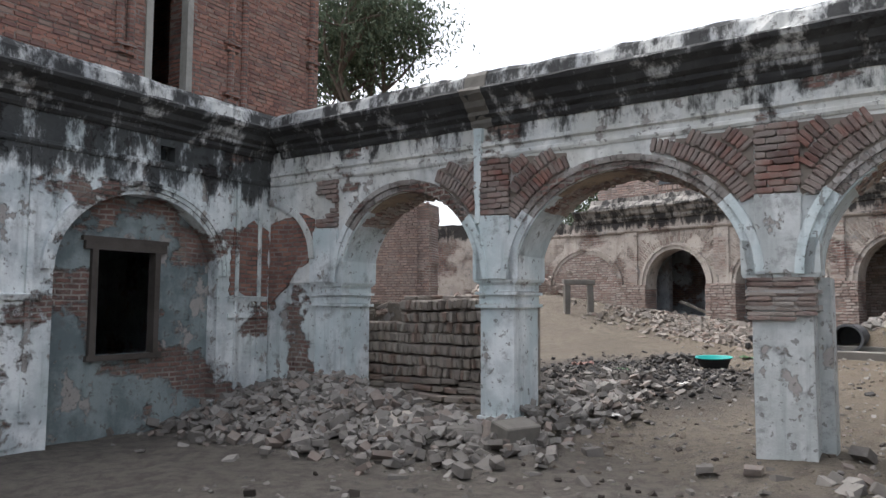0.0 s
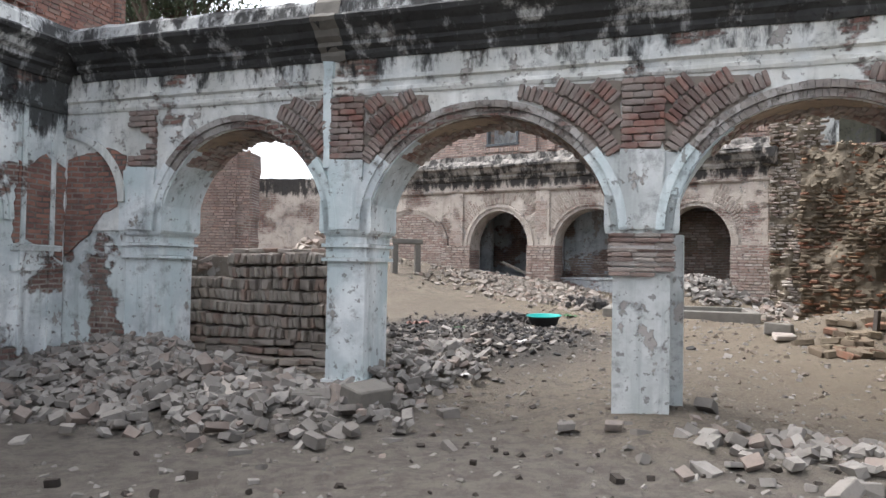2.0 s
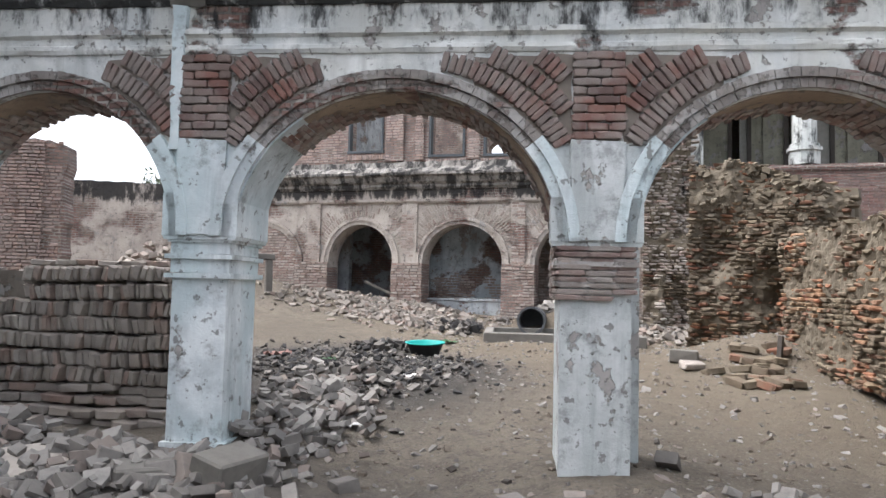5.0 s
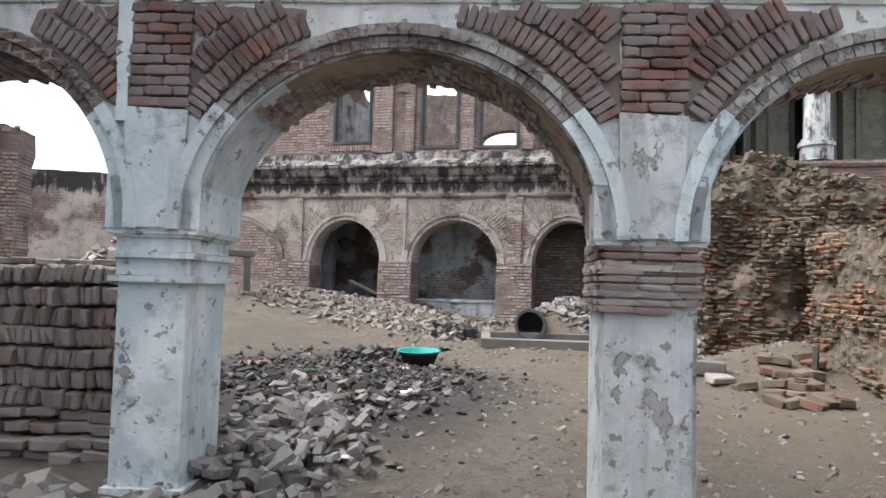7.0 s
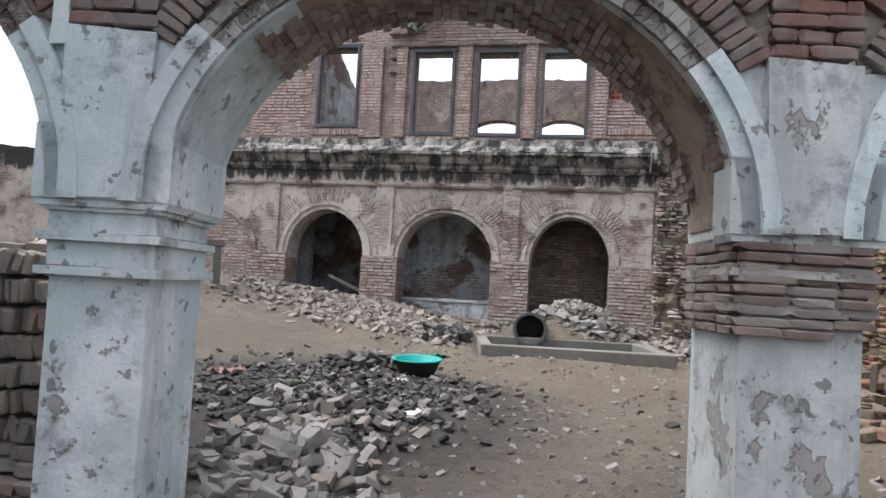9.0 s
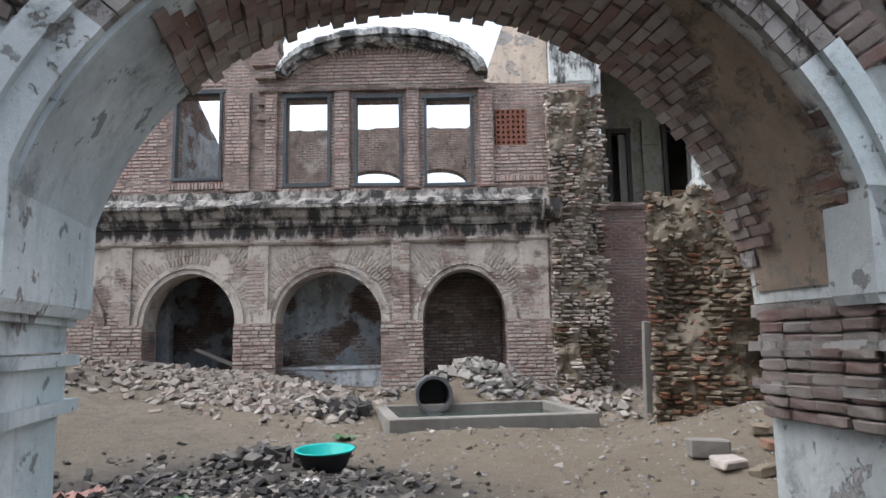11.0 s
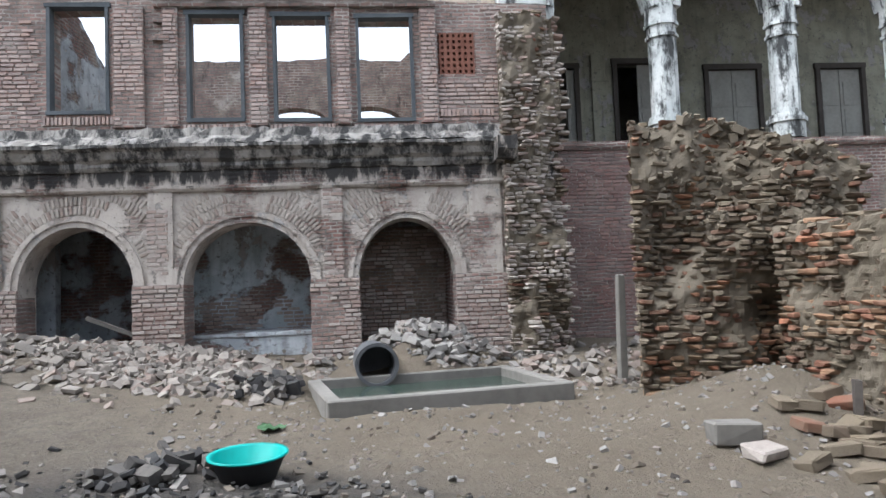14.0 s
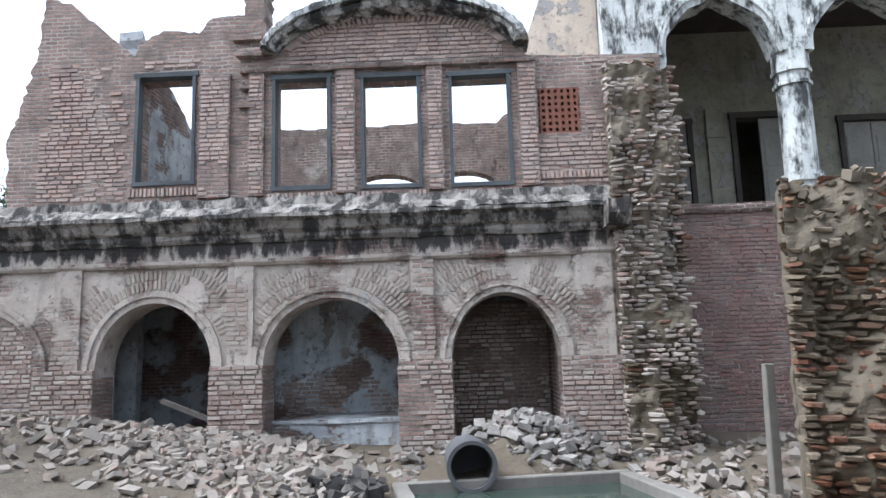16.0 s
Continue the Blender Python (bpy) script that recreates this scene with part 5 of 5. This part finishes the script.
build_tree(-2.0, 27, 15.8, 0.75, 5500, 3, "large dusty green tree with a sparse crown")
build_tree(6.5, 34, 8, 0.45, 2500, 5, "distant green tree beyond the ruins")

# ---- brick faces, last ----


def build_arch_bricks():
    k = kit("brick", M_BRICK, 0.06, 6, 0.14)
    pile = Pile("brick", k, WALL_A, 520)
    mort = bmesh.new()
    low, high = math.asin(0.62), 1.12
    for i, side in ((0, 1), (1, -1), (1, 1), (2, -1), (2, 1)):
        x0, x1 = SPANS[i]
        c, a, b = (x0 + x1) / 2, (x1 - x0) / 2 + 0.14, CROWN - SPRING + 0.14
        lim = (sum(PIERS[i + (side > 0)]) / 2 - side * 0.18)
        pts = [(c + side * a * math.cos(low + (high - low) * q / 8), SPRING + b * math.sin(low + (high - low) * q / 8)) for q in range(9)]
        pts += ragged([(c + side * a * math.cos(high) * 0.98, 3.09), (lim, 3.11), (lim, 2.46), pts[0]], 0.012, 0.08)[:-1]
        prism(pts, [], -0.008, 0.02, mort)
    finish("mortar_bed", mort, M_MORTAR, parent=WALL_A)
    for i in (1, 0, 2):
        x0, x1 = SPANS[i]
        c, a, b = (x0 + x1) / 2, (x1 - x0) / 2, CROWN - SPRING
        lim_l = (PIERS[i][0] + PIERS[i][1]) / 2 + 0.18
        lim_r = (PIERS[i + 1][0] + PIERS[i + 1][1]) / 2 - 0.18
        ring = 0
        r = 0.165
        while r < 1.0:
            ln = 0.15
            n = int(math.pi * (a + r + 0.1) / 0.054)
            for j in range(n + 1):
                t = math.pi * (j + 0.5 * (ring % 2)) / n
                rr = r + ln / 2
                x, z = c - (a + rr) * math.cos(t), SPRING + (b + rr) * math.sin(t)
                if z < 2.47 or z > 3.1 or x < lim_l + 0.03 or x > lim_r - 0.03:
                    continue
                shed = 0.35 * noise.noise(Vector((x * 1.9, z * 2.2, 3.3))) + (abs(x - c) / a - 0.42)
                if i == 0 and x < -5.2:
                    continue
                if shed < 0:
                    continue
                ang = math.atan2((b + rr) * math.sin(t), -(a + rr) * math.cos(t))
                pile.add(placed(x, -0.012 - rnd.uniform(0, 0.014), z, ln * rnd.uniform(0.85, 0.97), 0.05, 0.045, -ang + rnd.uniform(-0.06, 0.06), 0.004))
            r += ln + 0.008
            ring += 1
    for p in (2, 1, 0):
        c = (PIERS[p][0] + PIERS[p][1]) / 2
        z = 2.49
        row = 0
        while z < 3.12:
            x = c - 0.18
            while x < c + 0.17:
                w = min(rnd.uniform(0.15, 0.22) if not (row % 2 and x < c - 0.17) else 0.1, c + 0.19 - x)
                if w > 0.03 and noise.noise(Vector((x * 2, z * 2, 9))) > -0.45:
                    pile.add(placed(x + w / 2, -0.018 - rnd.uniform(0, 0.014), z + 0.029, w * 0.97, 0.06, 0.056, rnd.uniform(-0.02, 0.02), 0.003))
                x += w
            z += 0.063
            row += 1
    # bare courses under the capital of one pier
    pile.close("bricks_higher")
    pile = Pile("brick", kit("brick", M_PIERBRICK, 0.07, 5, 0.14), WALL_A, 120)
    x0, x1 = PIERS[2]
    z, row = 1.36, 0
    while z < 1.74:
        x = x0 - 0.005
        while x < x1:
            w = min(rnd.uniform(0.16, 0.24), x1 + 0.005 - x)
            if w > 0.03 and not (z < 1.4 and x > x0 + 0.2):
                pile.add(placed(x + w / 2, 0.012 + rnd.uniform(-0.014, 0.006), z + 0.02, w * 0.98, 0.06, 0.037, 0, 0.003))
            x += w
        for i in range(4):
            y = 0.03 + i * 0.138
            pile.add(placed(x0 + 0.012 - rnd.uniform(0, 0.012), y + 0.07, z + 0.02, 0.06, 0.133, 0.037, 0, 0.003))
        z += 0.043
        row += 1
    pile.close("bricks_higher")


def torn_face(parent, x0, x1, z0, top, depth, back, kits, most, seed, core, gaps=0.1):
    """A torn wall: a lumpy earth core with courses of broken brick standing out of it. depth(x, z) is the face."""
    r = random.Random(seed)
    nx, nz = int((x1 - x0) / 0.035), int((max(top(x0 + (x1 - x0) * i / 10) for i in range(11)) - z0) / 0.035)
    vs = []
    for j in range(nz + 1):
        for i in range(-1, nx + 2):
            x = x0 + (x1 - x0) * min(max(i, 0), nx) / nx
            z = z0 + (top(x) - z0) * j / nz
            y = back if i < 0 or i > nx or j == nz else depth(x, z) + 0.05 + 0.035 * noise.noise(Vector((x * 11, z * 11, seed)))
            vs.append((x, y, z))
    w = nx + 3
    fs = [(j * w + i, j * w + i + 1, (j + 1) * w + i + 1, (j + 1) * w + i) for j in range(nz) for i in range(w - 1)]
    me = bpy.data.meshes.new("torn_core")
    me.from_pydata(vs, [], fs)
    me.materials.append(core)
    ob = new("torn_core", me)
    ob.parent = parent
    piles = [Pile("brick", k, parent, m) for k, m in zip(kits, most)]
    z = z0
    zt = max(top(x0 + (x1 - x0) * i / 10) for i in range(11))
    while z < zt:
        h = r.uniform(0.046, 0.062)
        x = x0 - r.uniform(0, 0.05)
        while x < x1:
            wd = r.uniform(0.08, 0.22)
            c = x + wd / 2
            if z + h < top(c) + 0.03 and (r.random() > gaps or c < x0 + 0.12):
                bury = 0.07 * smooth(noise.noise(Vector((c * 1.8, z * 1.8, seed + 30))) + 0.4 * smooth(z, zt - 1.3, zt - 0.5), 0.05, 0.35)
                d = depth(c, z) + bury + r.choice((-0.03, -0.01, 0.0, 0.01, 0.03)) + r.uniform(-0.012, 0.012)
                pick = 1 if len(kits) > 1 and noise.noise(Vector((c * 1.7, z * 1.7, seed + 60))) + 0.28 * smooth(z, 2.4, 1.2) > 0.3 and r.random() < 0.75 else 0
                piles[pick].add(placed(c, d + 0.09, z + h / 2, wd * 0.95, 0.2, h * r.uniform(0.8, 0.98), r.uniform(-0.09, 0.09), 0.005, r.uniform(-0.25, 0.25), r.uniform(-0.12, 0.12)))
            x += wd + r.uniform(0.002, 0.02)
        z += h + 0.006
    for p in piles:
        p.close("bricks_higher")


def lumps_on(parent, n, x0, x1, z0, top, depth, mat, sizes):
    bm = bmesh.new()
    for _ in range(n):
        x = rnd.uniform(x0, x1)
        z = z0 + (top(x) - z0) * rnd.random() ** 0.8
        chunk_mesh(bm, Vector((x, depth(x, z) + 0.03, z)), rnd.choice(sizes), 0.6)
    tagged(finish("crumbling_lumps", bm, mat, parent=parent), kind="stuff")


def build_ruins():
    kE, kR = kit("brick", M_EARTHBRICK, 0.1, 7, 0.18), kit("brick", M_REDBRICK, 0.1, 4, 0.18)

    def e_top(x):
        return 3.5 - max(0, x + 4.9) * 0.4 + 0.08 * noise.noise(Vector((x * 3, 0, 0))) + 0.04 * noise.noise(Vector((x * 14, 0, 2)))

    def e_depth(x, z):
        y = 0.08 + 0.17 * noise.noise(Vector((x * 1.3, z * 1.15, 3))) + 0.11 * noise.noise(Vector((x * 3.6, z * 3.2, 8)))
        y += 0.07 * smooth(z, 2.5, 3.2) + 0.26 * smooth(x, -4.75, -4.4) * smooth(z, 2.1, 1.5)
        y += 0.14 * smooth(abs(x + 5.4), 0.32, 0.1) * smooth(abs(z - 2.2), 0.5, 0.15)
        return y * smooth(x, E_LEFT - 0.03, E_LEFT + 0.18) - 0.12 * smooth(z, 0.9, 0.5)

    torn_face(WALL_E, E_LEFT, -3.55, 0.4, e_top, e_depth, 0.8, [kE, kR], [300, 90], 3, M_CORE)
    lumps_on(WALL_E, 260, E_LEFT + 0.15, -3.8, 2.2, e_top, e_depth, M_CORE, (0.035, 0.05, 0.07, 0.1))

    def f_top(x):
        return 2.3 + 0.06 * noise.noise(Vector((x * 3, 0, 7))) + 0.03 * noise.noise(Vector((x * 13, 0, 7)))

    def f_depth(x, z):
        return 0.02 + 0.06 * noise.noise(Vector((x * 1.6, z * 1.6, 6))) + 0.04 * noise.noise(Vector((x * 4.5, z * 4.5, 6)))

    torn_face(WALL_F, -12.55, -8.6, 0.45, f_top, f_depth, 0.3, [kE, kR], [300, 60], 6, M_CORE, 0.04)
    kS = kit("brick", M_GREYBRICK, 0.1, 5, 0.18)

    def s_top(x):
        return 6.08 + 0.08 * noise.noise(Vector((x * 6, 0, 1)))

    def s_depth(x, z):
        y = -0.3 + 0.16 * noise.noise(Vector((x * 2, z * 1.3, 9))) + 0.12 * noise.noise(Vector((x * 5, z * 4, 19)))
        return y + 0.3 * smooth(x, -1.55, -1.2) * (0.5 + 0.5 * math.sin(z * 2.3))

    torn_face(STUB, -2.04, -1.12, 0.6, s_top, s_depth, 0.3, [kS, kE], [250, 80], 9, M_CORE)
    bm = bmesh.new()
    sweep(bm, [(0.05, 3.72), (-0.5, 3.72), (-0.58, 3.85), (-0.6, 4.05), (0.05, 4.1)], -2.2, -1.9, 0.1, 0.02)
    finish("plastered_return", bm, M_BLOW, parent=STUB)


class Courses:
    """Brickwork in courses on a flat wall, joined into one part."""

    def __init__(self, seed, bond=0.066):
        self.vs, self.fs, self.r, self.bond = [], [], random.Random(seed), bond

    def brick(self, x, z, w, h, y, m=None):
        r, o, c = self.r, len(self.vs), 0.006
        for dy, g in ((0.03, 0.0), (0.0, c)):
            for sx, sz in ((-1, -1), (1, -1), (1, 1), (-1, 1)):
                p = Vector((sx * (w / 2 - g) + r.uniform(-c, c), 0, sz * (h / 2 - g) + r.uniform(-c, c) * 0.6))
                if m:
                    p = m @ p
                self.vs.append((x + p.x, y + dy, z + p.z))
        self.fs += [tuple(o + i for i in f) for f in ((4, 5, 6, 7), (0, 1, 5, 4), (1, 2, 6, 5), (2, 3, 7, 6), (3, 0, 4, 7))]

    def field(self, x0, x1, z0, z1, y, keep=lambda x, z: True, rough=0.007, long=0.19):
        r, z, row = self.r, z0, 0
        while z < z1 - 0.02:
            x = x0 - (long / 2 if row % 2 else 0) * r.random()
            while x < x1:
                w = min(long * r.uniform(0.6, 1.1), x1 - x)
                a = max(x, x0)
                if x + w - a > 0.03 and keep((a + x + w) / 2, z + self.bond / 2):
                    self.brick((a + x + w) / 2, z + self.bond / 2 + 0.006 * noise.noise(Vector((x, z, 2))), x + w - a - 0.013, self.bond - 0.014, y - r.uniform(0, 2) * rough)
                x += w
            z += self.bond
            row += 1

    def soldiers(self, x0, x1, z, h, y):
        x = x0
        while x < x1:
            w = self.r.uniform(0.055, 0.07)
            if self.r.random() > 0.08:
                self.brick(x, z, w - 0.014, h * self.r.uniform(0.85, 1), y - self.r.uniform(0, 0.015))
            x += w

    def close(self, name, mat, parent):
        me = bpy.data.meshes.new(name)
        me.from_pydata(self.vs, [], self.fs)
        me.materials.append(mat)
        ob = new(name, me)
        ob.parent = parent
        tagged(ob, kind="stuff")


def worn(seed, cut, scale=0.9):
    return lambda x, z: noise.noise(Vector((x * scale, z * scale * 1.3, seed))) + 0.4 * noise.noise(Vector((x * 4, z * 4, seed))) > cut


def build_brick_fields():
    feet = Courses(41)
    for a, b in ((-10.1, -9.27), (-7.64, -6.92), (-5.05, -4.33), (-2.84, -2.0)):
        feet.field(a - 0.02, b + 0.02, 0.5, 2.0, -0.075, worn(a, -0.42), 0.012)
        # brick shows through up the pier and beside the arch
        feet.field(a + 0.2, b - 0.2, 2.02, 3.36, -0.048, worn(a + 4, 0.02), 0.004)
        feet.field(a, a + 0.16, 2.02, 2.45, -0.004, worn(a + 8, -0.05), 0.004)
        feet.field(b - 0.16, b, 2.02, 2.45, -0.004, worn(b + 8, -0.05), 0.004)
    feet.field(-2.6, -2.0, 2.02, 3.3, -0.006, worn(77, 0.05), 0.004)

    def in_blind(x, z):
        return z < 2.0 or ((x + 11.15) / 1.0) ** 2 + ((z - 2.0) / 0.85) ** 2 < 1

    feet.field(-12.15, -10.15, 0.6, 2.88, -0.016, in_blind, 0.008)
    feet.field(-13.2, -12.2, 0.6, 2.2, -0.006, worn(17, -0.2), 0.01)
    feet.close("brick_courses", M_FACEBRICK, WALL_B)

    up = Courses(43)

    def upper(x, z):
        for a, b, c, d in B_WINDOWS:
            if a - 0.16 < x < b + 0.16 and c - 0.26 < z < d + 0.12:
                return False
        if -3.08 < x < -2.28 and 5.1 < z < 5.92 or -7.95 < x < -6.9 and z > 4.3:
            return False
        if x < -8.95 and z > 5.2 + (x + 10.5) * 0.9 and x < -10.2:
            return False
        return noise.noise(Vector((x * 0.7, z * 0.9, 31))) + 0.4 * noise.noise(Vector((x * 4, z * 4, 31))) > -0.33

    up.field(-10.3, -6.95, 4.42, 6.5, 0.052, upper)
    up.field(-3.1, -1.95, 4.42, 6.28, 0.052, upper)
    for a, b in ((-7.9, -7.45), (-7.18, -6.95), (-5.9, -5.62), (-4.58, -4.35), (-3.26, -3.0)):
        up.field(a + 0.01, b - 0.01, 4.42, 6.22, -0.006, worn(a, -0.45), 0.005)
    up.field(-6.6, -3.45, 6.36, 6.98, 0.052, lambda x, z: ((x + 5.03) / 1.6) ** 2 + ((z - 6.42) / 0.58) ** 2 < 1)
    for a, b, c, d in B_WINDOWS:
        up.soldiers(a - 0.05, b + 0.05, c - 0.13, 0.13, 0.03)
    up.soldiers(-2.95, -2.1, 4.55, 0.12, 0.03)
    for i in range(52):
        t = math.pi * (0.1 + 0.8 * i / 51)
        x, z = -5.03 - 1.66 * math.cos(t), 6.42 + 0.6 * math.sin(t)
        up.brick(x, z, 0.05, 0.13, 0.03, Matrix.Rotation(t - math.pi / 2, 4, "Y"))
    up.close("brick_courses", M_UPBRICK, bpy.data.objects["wall_far_upper"])

    base = Courses(47)
    base.field(-1.25, 4.5, 0.5, 4.1, -0.002, worn(51, -0.4), 0.006)
    base.close("brick_courses", M_DULLBRICK, bpy.data.objects["wall_right_lower"])

    tower = Courses(53, 0.07)

    def tower_keep(x, z):
        return not (-1.45 < x < -0.58 and 4.34 < z) and noise.noise(Vector((x, z, 55))) > -0.5

    tower.field(-4.2, 1.9, 4.1, 7.4, -0.002, tower_keep, 0.006)
    tower.close("brick_courses", M_TOWERBRICK, bpy.data.objects["wall_tower"])

    back = Courses(59)
    back.field(-10.8, -6.25, 1.0, 4.0, -0.004, worn(61, -0.4), 0.012)
    back.field(-6.95, -6.55, 1.0, 4.0, -0.06, worn(62, -0.5), 0.01)
    back.close("brick_courses", M_UPBRICK, bpy.data.objects["wall_back_ruin"])

    raw = Courses(67)
    raw.field(-4.58, -2.88, 0.6, 2.8, 1.32, worn(68, -0.15, 1.4), 0.05)
    raw.close("brick_courses", M_FACEBRICK, bpy.data.objects["wall_rooms"])
    pale = Courses(71)
    pale.field(-7.15, -4.8, 1.2, 2.1, 1.452, lambda x, z: noise.noise(Vector((x * 1.6, z * 1.6, 73))) + 0.5 * (1.75 - z) > 0.1, 0.006)
    pale.close("brick_courses", M_FACEBRICK, bpy.data.objects["wall_rooms"])


def build_facade_bricks():
    """Brick arches that show through the worn plaster of the far facade."""
    pile = Pile("brick", kit("brick", M_DUSTBRICK, 0.06, 4, 0.14), WALL_B, 0)
    lims = ((-9.5, -7.42), (-7.06, -4.86), (-4.56, -2.6))
    for (x0, x1), (l0, l1) in zip(B_ARCHES[1:], lims):
        c, a, b = (x0 + x1) / 2, (x1 - x0) / 2, B_CROWN - 2.0
        r, ring = 0.18, 0
        while r < 0.8:
            n = int(math.pi * (a + r) / 0.06)
            for j in range(n + 1):
                t = math.pi * (j + 0.5 * (ring % 2)) / n
                x, z = c - (a + r + 0.07) * math.cos(t), 2.0 + (b + r + 0.07) * math.sin(t)
                if z < 2.2 or z > 3.34 or x < l0 + 0.05 or x > l1 - 0.05:
                    continue
                if noise.noise(Vector((x * 1.6, z * 1.6, 21))) < -0.12:
                    continue
                ang = math.atan2((b + r) * math.sin(t), -(a + r) * math.cos(t))
                pile.add(placed(x, 0.006 - rnd.uniform(0, 0.012), z, 0.13, 0.03, 0.042, -ang + rnd.uniform(-0.05, 0.05), 0.003))
            r += 0.145
            ring += 1
    pile.close("arch_bricks")


build_arch_bricks()
build_facade_bricks()
build_ruins()
build_brick_fields()
